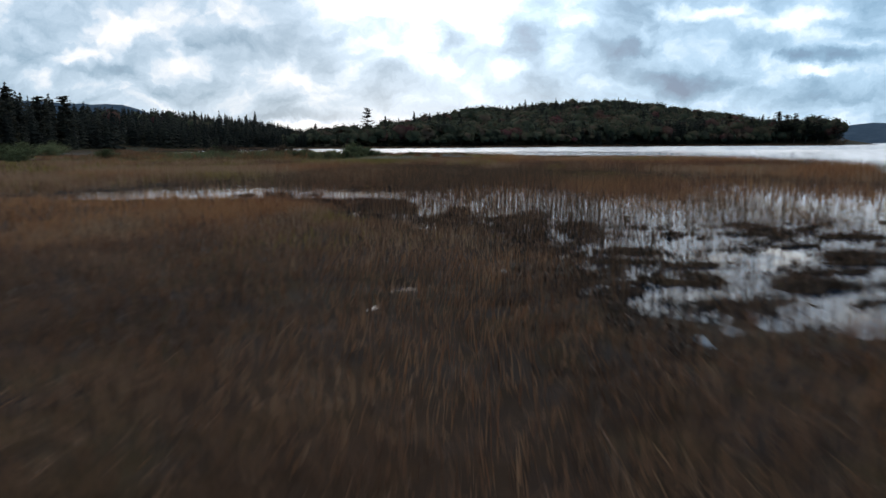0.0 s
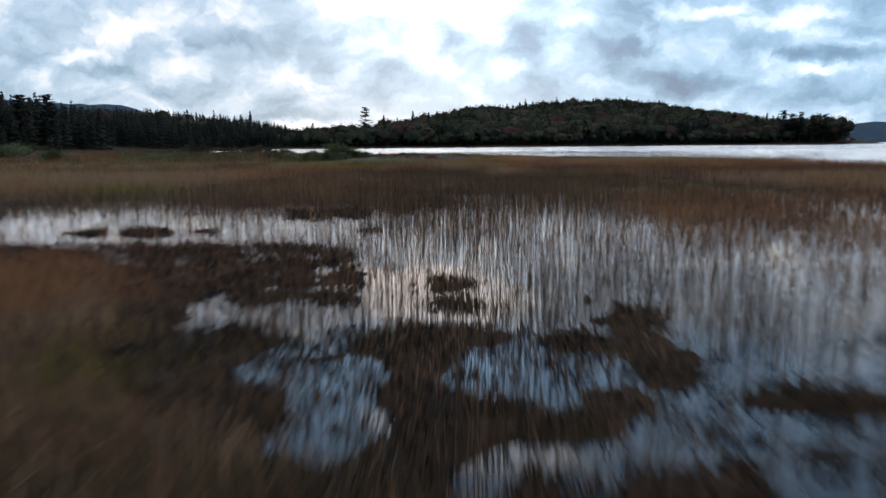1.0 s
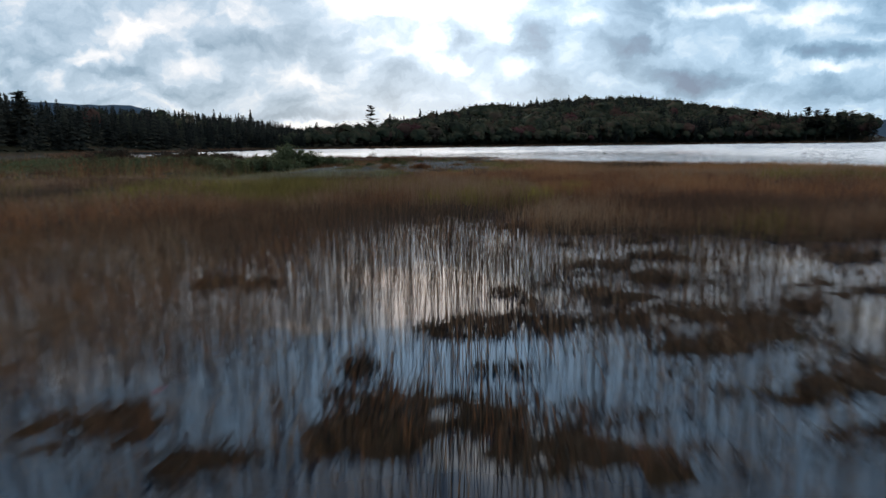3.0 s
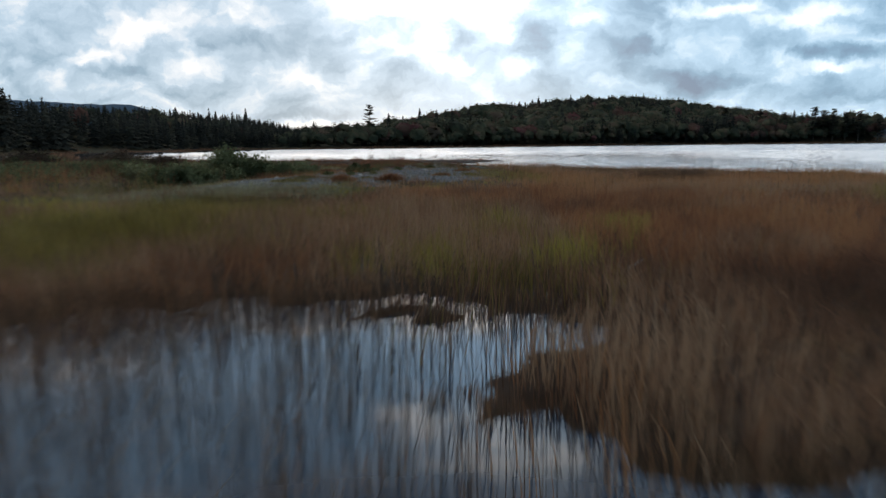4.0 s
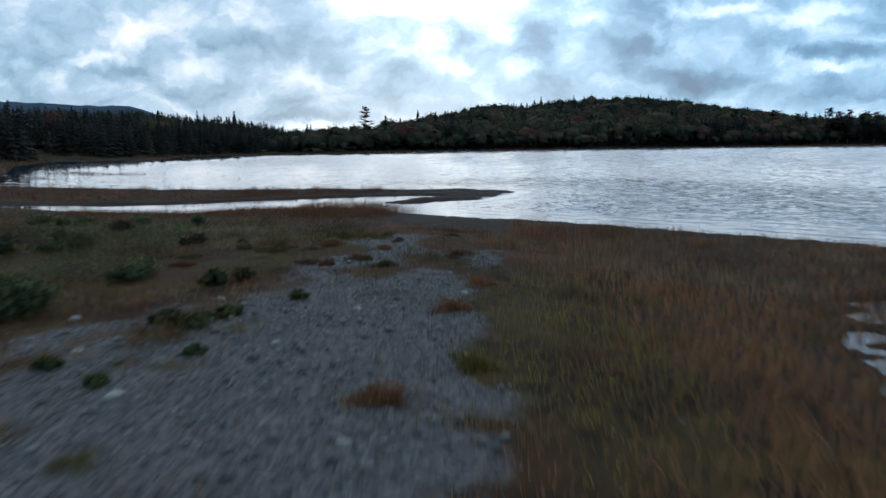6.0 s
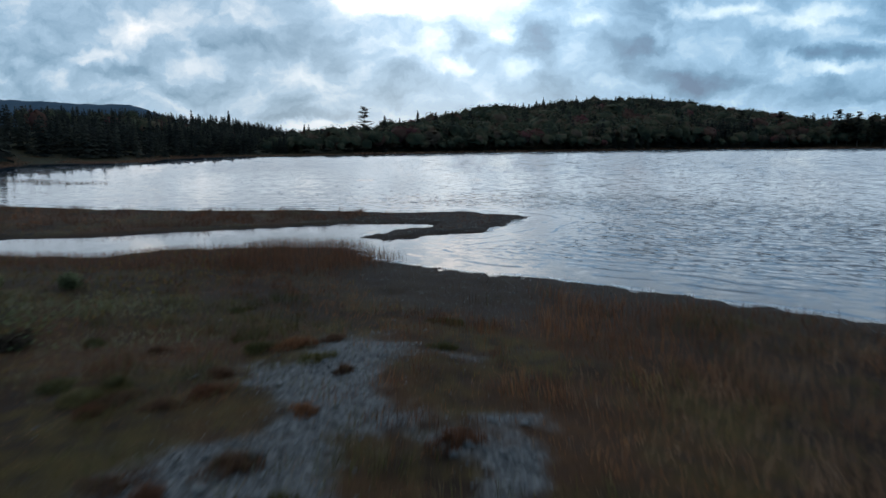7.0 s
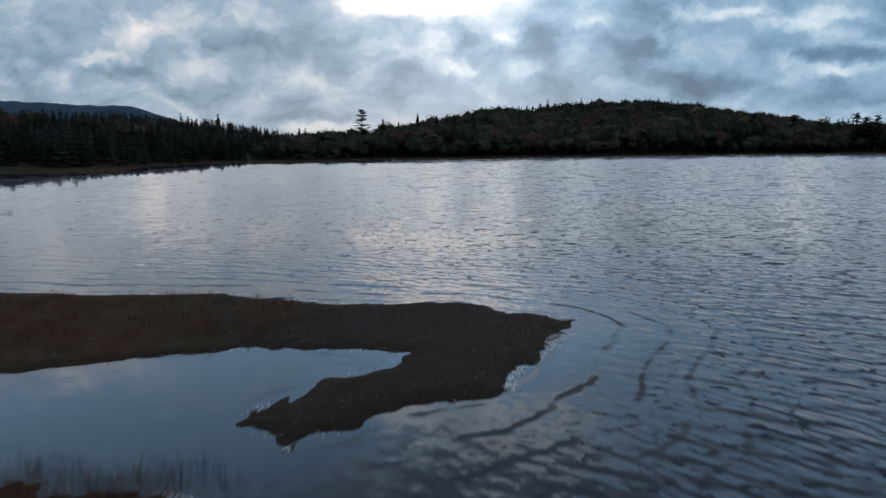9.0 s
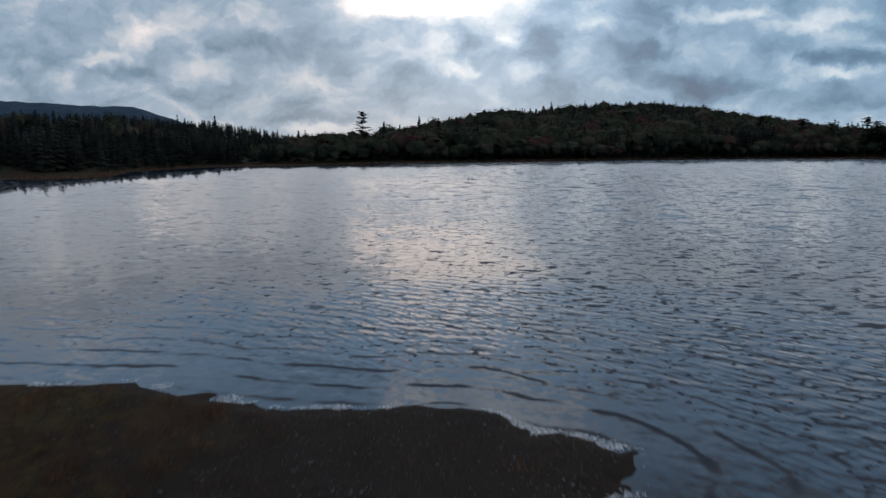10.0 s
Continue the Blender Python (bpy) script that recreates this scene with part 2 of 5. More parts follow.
def water_material():
    m, n, out = material("lake_water")
    geo = n.add("ShaderNodeNewGeometry")
    pos = geo.outputs["Position"]
    chop, far = attr(n, "chop"), attr(n, "far")

    def slopes(stretch, scale, detail, rough, distortion, amount):
        k = n.noise(n.vec("MULTIPLY", pos, stretch), scale, detail, rough, distortion)
        return n.vec("MULTIPLY", n.vec("SUBTRACT", k.outputs[1], (0.5, 0.5, 0.5)), (amount, amount, 0.0))

    def train(way, size, wobble, amount):
        """Long-crested wavelets that run one way, with steep fronts."""
        q = radians(way)
        along = n.vec("DOT_PRODUCT", pos, (math.cos(q) * 6.283 / size, math.sin(q) * 6.283 / size, 0.0)).outputs["Value"]
        along = n.math("MULTIPLY_ADD", n.noise(pos, wobble, 3, 0.55), 16.0, along)
        beat = n.math("POWER", n.math("MULTIPLY_ADD", n.math("SINE", along), 0.5, 0.5), 3.0)
        here = n.span(n.noise(n.vec("ADD", pos, (way, size, 0.0)), 0.55, 2), 0.36, 0.62)
        k = n.math("MULTIPLY", n.math("MULTIPLY_ADD", beat, 1.0, -0.28), n.math("MULTIPLY", here, amount))
        return n.add("ShaderNodeCombineXYZ", n.math("MULTIPLY", k, math.cos(q)), n.math("MULTIPLY", k, math.sin(q)), 0.0)

    shoal = attr(n, "shoal")
    fine = n.math("MULTIPLY_ADD", shoal, 0.8, 0.2)
    ripple = n.vec("MULTIPLY", slopes((0.8, 1.5, 1.0), 2.8, 5, 0.62, 0.6, 0.24), n.add("ShaderNodeCombineXYZ", fine, fine, 0.0))
    cat = slopes((0.8, 1.2, 1.0), 7.5, 3, 0.55, 0.5, 0.07)
    ripple = n.vec("ADD", ripple, n.vec("MULTIPLY", cat, n.add("ShaderNodeCombineXYZ", shoal, shoal, 0.0)))
    waves = slopes((0.9, 0.9, 1.0), 0.8, 4, 0.55, 0.4, 0.075)
    groups = slopes((0.35, 1.0, 1.0), 0.30, 5, 0.65, 0.4, 0.05)
    sea = n.vec("ADD", n.vec("MULTIPLY", n.vec("ADD", ripple, waves), n.add("ShaderNodeCombineXYZ", n.math("MULTIPLY_ADD", far, -0.4, 1.0), n.math("MULTIPLY_ADD", far, -0.4, 1.0), 0.0)), n.vec("MULTIPLY", groups, n.add("ShaderNodeCombineXYZ", far, far, 0.0)))
    near = shoal
    trains = n.vec("ADD", n.vec("ADD", train(240, 0.62, 0.22, 0.21), train(222, 0.38, 0.4, 0.18)), train(258, 0.95, 0.16, 0.20))
    near = n.math("MULTIPLY", near, n.span(attr(n, "away"), 1.0, 9.0, 0.12, 1.0))
    sea = n.vec("ADD", sea, n.vec("MULTIPLY", trains, n.add("ShaderNodeCombineXYZ", near, near, 0.0)))
    gust = n.span(n.noise(n.vec("MULTIPLY", pos, (0.4, 1.0, 1.0)), 0.05, 3), 0.3, 0.7, 0.75, 1.05)
    power = n.math("MULTIPLY", gust, chop)
    sea = n.vec("MULTIPLY", sea, n.add("ShaderNodeCombineXYZ", power, power, 0.0))
    still = slopes((1.0, 1.0, 1.0), 2.4, 3, 0.5, 0.0, 0.03)
    # low swells that run in along the shore, with dark steep fronts
    away = n.math("MULTIPLY_ADD", n.math("SUBTRACT", n.noise(pos, 0.3, 3), 0.5), 1.6, attr(n, "away"))
    beat = n.math("POWER", n.math("MAXIMUM", n.math("SINE", n.math("MULTIPLY", away, 4.4)), 0.0), 9.0)
    fade = n.math("MULTIPLY", n.math("EXPONENT", n.math("MULTIPLY", attr(n, "away"), -0.2)), n.span(attr(n, "away"), 0.05, 0.4))
    patch = n.span(n.noise(n.vec("MULTIPLY", pos, (0.8, 1.0, 1.0)), 0.45, 3), 0.41, 0.55)
    roll = n.math("MULTIPLY", n.math("MULTIPLY", beat, fade), n.math("MULTIPLY", n.math("MULTIPLY", patch, n.math("MULTIPLY", chop, attr(n, "swell"))), 0.32))
    sea = n.vec("ADD", sea, n.add("ShaderNodeCombineXYZ", n.math("MULTIPLY", roll, n.math("MULTIPLY", attr(n, "to_shore_x"), 0.3)), n.math("MULTIPLY", roll, n.math("MULTIPLY_ADD", n.math("MINIMUM", attr(n, "to_shore_y"), 0.0), 0.5, -0.6)), 0.0))
    # short steep wavelets scattered over the lake, thicker where the wind reaches
    wind = attr(n, "wind")
    edge = n.math("MULTIPLY_ADD", wind, -0.055, 0.625)
    def dashes(stretch, scale, shift):
        k = n.noise(n.vec("MULTIPLY", n.vec("ADD", pos, (shift, shift, 0.0)), stretch), scale, 4, 0.6, 0.5)
        return n.math("MULTIPLY", n.math("SUBTRACT", k, edge), 22.0, clamp=True)
    small = n.math("MULTIPLY", dashes((0.62, 1.0, 1.0), 3.0, 0.0), n.span(attr(n, "away"), 1.5, 7.0))
    mid = n.math("MULTIPLY", dashes((0.55, 0.9, 1.0), 1.5, 31.0), n.span(attr(n, "away"), 4.0, 18.0, 0.0, 0.8))
    large = n.math("MULTIPLY", dashes((0.6, 0.5, 1.0), 0.5, 57.0), n.math("MULTIPLY", far, 0.5))
    steep = n.math("MULTIPLY", n.math("MAXIMUM", n.math("MAXIMUM", small, mid), large), n.math("MULTIPLY", chop, n.math("MULTIPLY_ADD", wind, -0.12, -0.28)))
    sea = n.vec("ADD", sea, n.add("ShaderNodeCombineXYZ", n.math("MULTIPLY", steep, -0.2), steep, 0.0))
    over = n.math("DIVIDE", 0.34, n.math("MAXIMUM", n.vec("LENGTH", sea).outputs["Value"], 0.34))
    sea = n.vec("MULTIPLY", sea, n.add("ShaderNodeCombineXYZ", over, over, 0.0))
    # added tilt to -y, stronger far out, so the lake mirrors brighter sky
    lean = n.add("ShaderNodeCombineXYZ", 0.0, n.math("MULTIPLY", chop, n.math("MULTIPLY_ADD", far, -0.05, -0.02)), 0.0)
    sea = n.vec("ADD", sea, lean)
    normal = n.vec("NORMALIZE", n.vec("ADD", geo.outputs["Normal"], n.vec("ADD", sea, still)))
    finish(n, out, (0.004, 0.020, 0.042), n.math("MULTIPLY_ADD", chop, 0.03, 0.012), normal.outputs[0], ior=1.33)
    return m


MUD, WATER = ground_material(), water_material()
SEDGE = blade_material("brown_sedge", (0.08, (0.072, 0.040, 0.027)), (0.35, (0.172, 0.090, 0.054)), (0.6, (0.27, 0.142, 0.080)), (0.9, (0.36, 0.230, 0.142)), translucent=0.42)
OLIVE = blade_material("olive_sedge", (0.1, (0.0711, 0.0552, 0.0162)), (0.45, (0.165, 0.125, 0.0323)), (0.75, (0.266, 0.199, 0.0485)), (0.95, (0.303, 0.204, 0.0809)))
RUSSET = blade_material("russet_sedge", (0.1, (0.0944, 0.0447, 0.0278)), (0.5, (0.24, 0.098, 0.048)), (0.9, (0.40, 0.195, 0.09)), translucent=0.42)
REED = blade_material("water_reed", (0.1, (0.0323, 0.0241, 0.0146)), (0.5, (0.0969, 0.0559, 0.0331)), (0.9, (0.236, 0.125, 0.068)), translucent=0.2)
TURF = blade_material("short_turf", (0.1, (0.0544, 0.0522, 0.0207)), (0.4, (0.124, 0.114, 0.0394)), (0.7, (0.199, 0.159, 0.0613)), (0.95, (0.268, 0.186, 0.0942)))
SPRUCE = foliage_material("spruce_needles", (0.2, (0.027, 0.029, 0.026)), (0.5, (0.045, 0.048, 0.041)), (0.85, (0.075, 0.074, 0.058)))
LEAF = foliage_material("broad_leaves", (0.2, (0.038, 0.046, 0.034)), (0.5, (0.070, 0.082, 0.053)), (0.7, (0.104, 0.098, 0.062)), (0.9, (0.12, 0.088, 0.066)))
AUTUMN = foliage_material("autumn_leaves", (0.2, (0.0831, 0.0576, 0.0459)), (0.55, (0.106, 0.0611, 0.0489)), (0.8, (0.122, 0.0509, 0.0517)))
SHRUB = foliage_material("shrub_leaves", (0.2, (0.058, 0.075, 0.040)), (0.5, (0.115, 0.142, 0.073)), (0.85, (0.20, 0.21, 0.115)))

ROT = blade_material("rotting_sedge", (0.1, (0.014, 0.011, 0.008)), (0.5, (0.04, 0.027, 0.018)), (0.9, (0.10, 0.062, 0.038)), translucent=0.1)
HERB = foliage_material("herb_leaves", (0.2, (0.08, 0.095, 0.045)), (0.5, (0.15, 0.175, 0.08)), (0.85, (0.23, 0.24, 0.12)))
LIME = blade_material("yellow_green_sedge", (0.1, (0.085, 0.074, 0.018)), (0.45, (0.18, 0.155, 0.032)), (0.75, (0.265, 0.22, 0.045)), (0.95, (0.33, 0.26, 0.07)), translucent=0.42)
GOLD = blade_material("golden_sedge", (0.1, (0.14, 0.09, 0.02)), (0.5, (0.30, 0.19, 0.04)), (0.9, (0.44, 0.29, 0.07)))
DUSK = foliage_material("dusky_leaves", (0.2, (0.040, 0.032, 0.026)), (0.5, (0.072, 0.055, 0.043)), (0.85, (0.115, 0.085, 0.06)))
STRAW = blade_material("pale_grass", (0.1, (0.12, 0.115, 0.062)), (0.5, (0.23, 0.22, 0.125)), (0.9, (0.36, 0.34, 0.22)))


def bark_material():
    m, n, out = material("bark")
    pos = n.add("ShaderNodeNewGeometry").outputs["Position"]
    k = n.noise(n.vec("MULTIPLY", pos, (6.0, 6.0, 1.0)), 2.0, 4)
    finish(n, out, n.ramp(k, (0.3, (0.04, 0.032, 0.026)), (0.7, (0.12, 0.10, 0.085))).outputs[0], 0.85, bump_of(n, k, 0.6, 0.05))
    return m


def stone_material():
    m, n, out = material("pebbles")
    isl = n.add("ShaderNodeNewGeometry").outputs["Random Per Island"]
    pos = n.add("ShaderNodeNewGeometry").outputs["Position"]
    k = n.noise(pos, 40.0, 3)
    col = n.ramp(n.math("MULTIPLY_ADD", k, 0.3, n.math("MULTIPLY", isl, 0.75)), (0.1, (0.060, 0.062, 0.064)), (0.5, (0.125, 0.129, 0.132)), (0.85, (0.21, 0.213, 0.213)), (0.97, (0.44, 0.43, 0.40)))
    finish(n, out, col.outputs[0], 0.6, bump_of(n, k, 0.4, 0.01))
    return m


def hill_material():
    m, n, out = material("far_hazy_hills")
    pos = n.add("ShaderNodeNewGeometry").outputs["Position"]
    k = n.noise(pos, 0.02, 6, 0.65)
    # the blue of distance haze is put into the base colour here
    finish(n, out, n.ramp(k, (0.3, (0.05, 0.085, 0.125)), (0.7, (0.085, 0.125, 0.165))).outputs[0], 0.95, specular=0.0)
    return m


BARK, STONE, HILLS = bark_material(), stone_material(), hill_material()

# ---- plan of the ground ----
LAND = np.array([
    (-30, 100.5), (-22, 97), (-15.7, 96.3), (-12.7, 98.2), (-8.7, 99.2), (-5.4, 99.1), (-4.7, 98.7), (-2.8, 95.9), (-1.7, 94.8), (0.3, 93.9), (2.7, 92.8),
    (4.7, 91.6), (6.4, 90.4), (9.5, 88.7), (14.5, 85), (18, 82), (23, 80), (26, 70), (27, 57), (26.5, 46.5), (18, 33), (14, 22), (13, -80), (-900, -80),
    (-900, 900), (-2200, 3000), (800, 3000), (420, 800), (345, 620), (330, 560), (318, 537), (300, 524), (252, 510), (197, 512), (143, 515), (122, 495), (52, 450), (0, 425),
    (-40, 392), (-70, 365), (-106, 340), (-112, 293), (-95, 252), (-108, 240), (-131, 255), (-102, 197), (-74, 158), (-58, 135), (-49, 121), (-36, 103.5)], float)
SPIT = np.array([
    (-60, 112), (-36, 103.5), (-25.7, 101.3), (-20.2, 102), (-16.2, 104), (-13.2, 105.1), (-10.5, 106.3), (-7.4, 107.5), (-3.9, 108.1), (-1.5, 107.5), (-1.7, 106.4),
    (-3.7, 104.8), (-5.1, 102.5), (-3.5, 101.1), (-2.4, 101.7), (-1.3, 103), (0.7, 103.8), (1.6, 105), (2.3, 106.4), (3.4, 109.2), (4.4, 111.2), (3.6, 112.1),
    (1.5, 112.8), (0.1, 114.1), (-2.7, 113.6), (-5.1, 113.4), (-7, 114.3), (-10.5, 115.1), (-15.8, 115.1), (-20.4, 115), (-28, 116), (-40, 119.5), (-60, 125)], float)
POOL = np.array([
    (-13, 24.2), (-9.5, 23.0), (-7.2, 23.4), (-5.2, 23.2), (-3.6, 22.6), (-2.2, 21.8), (-1.5, 20.2), (-0.6, 18.8), (0.6, 17.2), (1.2, 15.4), (1.7, 14.2), (2.7, 13.1), (4.6, 12.5), (9, 12.0), (16, 11.8), (19, 30), (12, 37), (10, 44), (6, 45.3), (2, 46), (1.8, 49), (-2.5, 49),
    (-4, 47), (-7, 45), (-9, 37), (-12, 30)], float)
SIDE_POOL = np.array([(6, 69.5), (7.5, 67), (11, 69), (13.5, 73), (12.5, 77), (9.5, 76.5), (7, 72.5)], float)
FAR_POOL = np.array([(-16, 51.8), (-12.2, 51.4), (-11.8, 55.5), (-15, 56.5)], float)
GRAVEL = np.array([
    (-4.0, 62.6), (-2.1, 63.1), (-1.5, 64.2), (-0.4, 65.2), (0.7, 64.2), (1.3, 64.9), (1.8, 68.7), (2.1, 73.8), (1.8, 77.6), (2.6, 79), (2.2, 83), (-1, 85), (-4, 83), (-6.2, 81), (-6.0, 77.6), (-6.3, 72.8), (-7.4, 70.9),
    (-7.4, 68.2), (-8.6, 66.5), (-8.2, 64), (-6, 62.8)], float)
# olive tufts among the brown sedge: x, y, radius
GREENS = np.array([(0.8, 51.0, 0.5), (2.7, 51.3, 0.85), (4.2, 54.9, 0.8), (1.9, 56.1, 0.55), (3.7, 52.1, 0.5), (-0.3, 50.6, 0.4), (-8.4, 56.7, 1.6), (-10.6, 54.2, 1.5), (-12.1, 60.4, 2.5),
                   (3.0, 73.2, 1.0), (2.4, 70.2, 0.8), (1.7, 65.2, 0.6), (-0.2, 64.4, 0.8), (-0.9, 64.2, 0.6), (-3.2, 62.0, 1.2), (-3.6, 63.4, 0.8), (2.4, 67.0, 0.7)], float)
MOUNDS = [(-2.7, 30.3, 1.35, 0.75), (-1.4, 31.2, 0.85, 0.35), (-0.45, 33.1, 1.05, 0.65), (-2.4, 29.3, 0.6, 0.25), (-1.0, 27.4, 0.3, 0.2), (0.2, 37.2, 0.5, 0.75), (1.05, 37.5, 0.5, 0.3), (1.05, 38.1, 0.5, 0.2),
          (1.5, 39.6, 0.6, 0.3), (2.4, 39.5, 0.4, 0.4), (3.3, 41.4, 0.75, 0.35), (2.35, 38.1, 0.5, 0.3), (3.8, 38.3, 0.5, 0.8), (-1.6, 37.1, 0.45, 0.3), (-0.6, 36.6, 0.3, 0.2), (2.2, 36.7, 0.6, 0.3), (-2.3, 41.2, 0.6, 0.3),
          (-5.6, 27.0, 1.6, 0.3), (-3.3, 23.9, 1.9, 1.2), (-1.8, 24.2, 0.9, 0.7), (-1.2, 23.0, 0.6, 0.6), (8.0, 39.8, 1.6, 0.8), (9.5, 41.2, 1.5, 0.5), (6.2, 34.9, 1.2, 0.5)]


def lattice(ix, iy, seed):
    """A random number from 0 to 1 for every whole place."""
    n = (ix.astype(np.int64) * 374761393 + iy.astype(np.int64) * 668265263 + seed * 144665) & 0xFFFFFFFF
    n = ((n ^ (n >> 13)) * 1274126177) & 0xFFFFFFFF
    n = ((n ^ (n >> 16)) * 2246822519) & 0xFFFFFFFF
    return ((n ^ (n >> 15)) & 0xFFFF) / 65535.0


def fbm(x, y, size, octaves=4, seed=0):
    """Smooth noise about 0, from -0.5 to 0.5, with that size of its largest lumps in metres."""
    total, weight, amp = 0.0, 0.0, 1.0
    for k in range(octaves):
        u, v = x / size * 2 ** k + 17.3 * k, y / size * 2 ** k - 9.1 * k
        iu, iv = np.floor(u), np.floor(v)
        fu, fv = u - iu, v - iv
        fu, fv = fu * fu * (3 - 2 * fu), fv * fv * (3 - 2 * fv)
        s = seed + 31 * k
        a = lattice(iu, iv, s) * (1 - fu) + lattice(iu + 1, iv, s) * fu
        b = lattice(iu, iv + 1, s) * (1 - fu) + lattice(iu + 1, iv + 1, s) * fu
        total, weight, amp = total + amp * (a * (1 - fv) + b * fv), weight + amp, amp * 0.5
    return total / weight - 0.5


def inside(x, y, poly):
    """The distance to the outline, above 0 within it."""
    best = np.full(x.shape, 1e18)
    odd = np.zeros(x.shape, bool)
    for (ax, ay), (bx, by) in zip(poly, np.roll(poly, -1, 0)):
        dx, dy = bx - ax, by - ay
        k = np.clip(((x - ax) * dx + (y - ay) * dy) / (dx * dx + dy * dy), 0, 1)
        best = np.minimum(best, (x - ax - k * dx) ** 2 + (y - ay - k * dy) ** 2)
        if dy:
            odd ^= ((ay > y) != (by > y)) & (x < dx * (y - ay) / dy + ax)
    return np.where(odd, 1, -1) * np.sqrt(best)


def smooth(v, a, b):
    k = np.clip((v - a) / (b - a), 0, 1)
    return k * k * (3 - 2 * k)


# by compass bearing from the start, in degrees: the far shore's distance, the ridge's distance, and the height of its tree tops
BEARING = [-70, -45, -37, -35, -31, -27, -23, -18.6, -16.2, -14.2, -11.3, -8.8, -4.5, -1.7, 3.1, 8.9, 14.2, 18.3, 21.8, 24.4, 26, 30, 32]
SHORE = [180, 185, 190, 200, 232, 265, 295, 345, 365, 368, 372, 385, 400, 412, 432, 460, 500, 535, 555, 570, 580, 600, 610]
RIDGE = [300, 270, 260, 300, 420, 520, 600, 620, 640, 700, 650, 560, 520, 600, 750, 880, 930, 930, 900, 750, 640, 620, 620]
TOPS = [29, 28, 25.5, 22.5, 26, 30, 30, 28, 22.5, 19.5, 21, 19, 25, 32, 45, 59, 61.5, 50, 39, 28, 25, 19, 10]


def polar(x, y):
    return np.degrees(np.arctan2(x - 0.8, y - 7.1)), np.hypot(x - 0.8, y - 7.1)


def pools(x, y):
    """1 where open water stands in the marsh."""
    wob = fbm(x, y, 2.6, 4, 5)
    p = smooth(inside(x + 2.6 * fbm(x, y, 5, 3, 8), y + 2.6 * fbm(x, y, 5, 3, 9), POOL) + 2.0 * wob + 2.2 * fbm(x, y, 0.8, 3, 6), -0.5, 0.7)
    p = np.maximum(p, 0.8 * smooth(inside(x - 0.8, y - 0.6, SIDE_POOL), -0.6, 1.4) * smooth(fbm(x * 0.4, y * 1.5, 0.9, 4, 13), -0.07, 0.03))
    p = np.maximum(p, smooth(inside(x, y, FAR_POOL) + 2 * wob, -0.2, 0.4))
    streak = smooth(fbm(x * 0.7, y * 1.6, 0.6, 4, 77), 0.09, 0.15) * smooth(x + 1.2 * fbm(x, y, 3, 2, 3), -3.5, 1.0) * smooth(y, 19, 14) * smooth(y, 10.5, 12.0)
    return np.clip(np.maximum(p, 0.8 * streak), 0, 1)


def mats(x, y):
    """1 where a mat of dead sedge and mud stands out of the pools."""
    out = np.zeros(x.shape)
    ragged = 2.6 * fbm(x, y, 0.8, 5, 63)
    for mx, my, a, b in MOUNDS:
        out = np.maximum(out, smooth(np.hypot((x - mx) / a, (y - my) / b) + ragged, 1.05, 0.75))
    out *= smooth(fbm(x, y, 0.45, 3, 64), -0.24, -0.10)
    out = np.maximum(out, smooth(fbm(x * 0.8, y * 1.2, 0.5, 5, 73) + 0.12 * smooth(x, 0.5, -1.5) + 0.17 * smooth(y, 21.6, 20.2) + 0.12 * smooth(x, -0.4, -1.4) * smooth(y, 21, 23) - 0.30 * smooth(x, 2.2, 3.4), 0.02, 0.09) * smooth(y + 2.5 * smooth(x, -1.5, 0.3), 26.5, 25.0))
    out = np.maximum(out, smooth(fbm(x * 0.7, y * 1.4, 0.9, 4, 71) + 0.07 * smooth(x, -0.5, 1.5) * smooth(y, 35.5, 37) * smooth(y, 42, 40), 0.13, 0.18) * smooth(y + 0.35 * x, 34.5, 38) * (0.15 + 0.85 * smooth(x, -1.0, 0.5)))
    flecks = smooth(fbm(x * 0.7, y * 1.4, 0.4, 3, 74) + 0.05 * fbm(x, y, 2.0, 2, 75), 0.085, 0.13)
    out = np.maximum(out, 0.9 * flecks * np.maximum(smooth(x, 1.2, 2.4) * smooth(y, 21, 18.5), smooth(x + 0.3 * (y - 38), 1.2, 3.2) * smooth(y, 34.5, 36.5) * smooth(y, 43.5, 41)))
    return np.maximum(out, smooth(fbm(x * 0.5, y * 1.7, 0.8, 4, 72) + 0.13 * smooth(y, 16.5, 13.5), 0.13, 0.17) * smooth(x, 1.0, 3.0) * smooth(y, 24, 19))


def gravel(x, y):
    g = smooth(inside(x + 2.0 * fbm(x, y, 3, 3, 21), y + 2.0 * fbm(x, y, 3, 3, 22), GRAVEL) + 1.5 * fbm(x, y, 1.6, 3, 23), -0.3, 0.9)
    g = g * (1 - 0.92 * smooth(x, -2.5, -5.0) * smooth(y, 71, 75))
    return g * (1 - 0.85 * smooth(fbm(x, y, 1.6, 5, 29) - 0.1 + 0.23 * smooth(y, 70, 79), -0.14, 0.26))


def shores(x, y):
    """The distances into the land and into the spit."""
    wx, wy = 0.9 * fbm(x, y, 2.2, 4, 41) + 0.7 * fbm(x, y, 0.6, 3, 43), 0.9 * fbm(x, y, 2.2, 4, 42) + 0.7 * fbm(x, y, 0.6, 3, 44)
    return inside(x + wx, y + wy, LAND), inside(x + wx, y + wy, SPIT)


BEACH = np.array([(-3.2, 90), (-1.5, 87.5), (2, 86), (3.6, 89), (8, 87.2), (14, 83.4), (17, 81.5), (16, 85), (0, 97), (-3.5, 97), (-4.2, 94)], float)


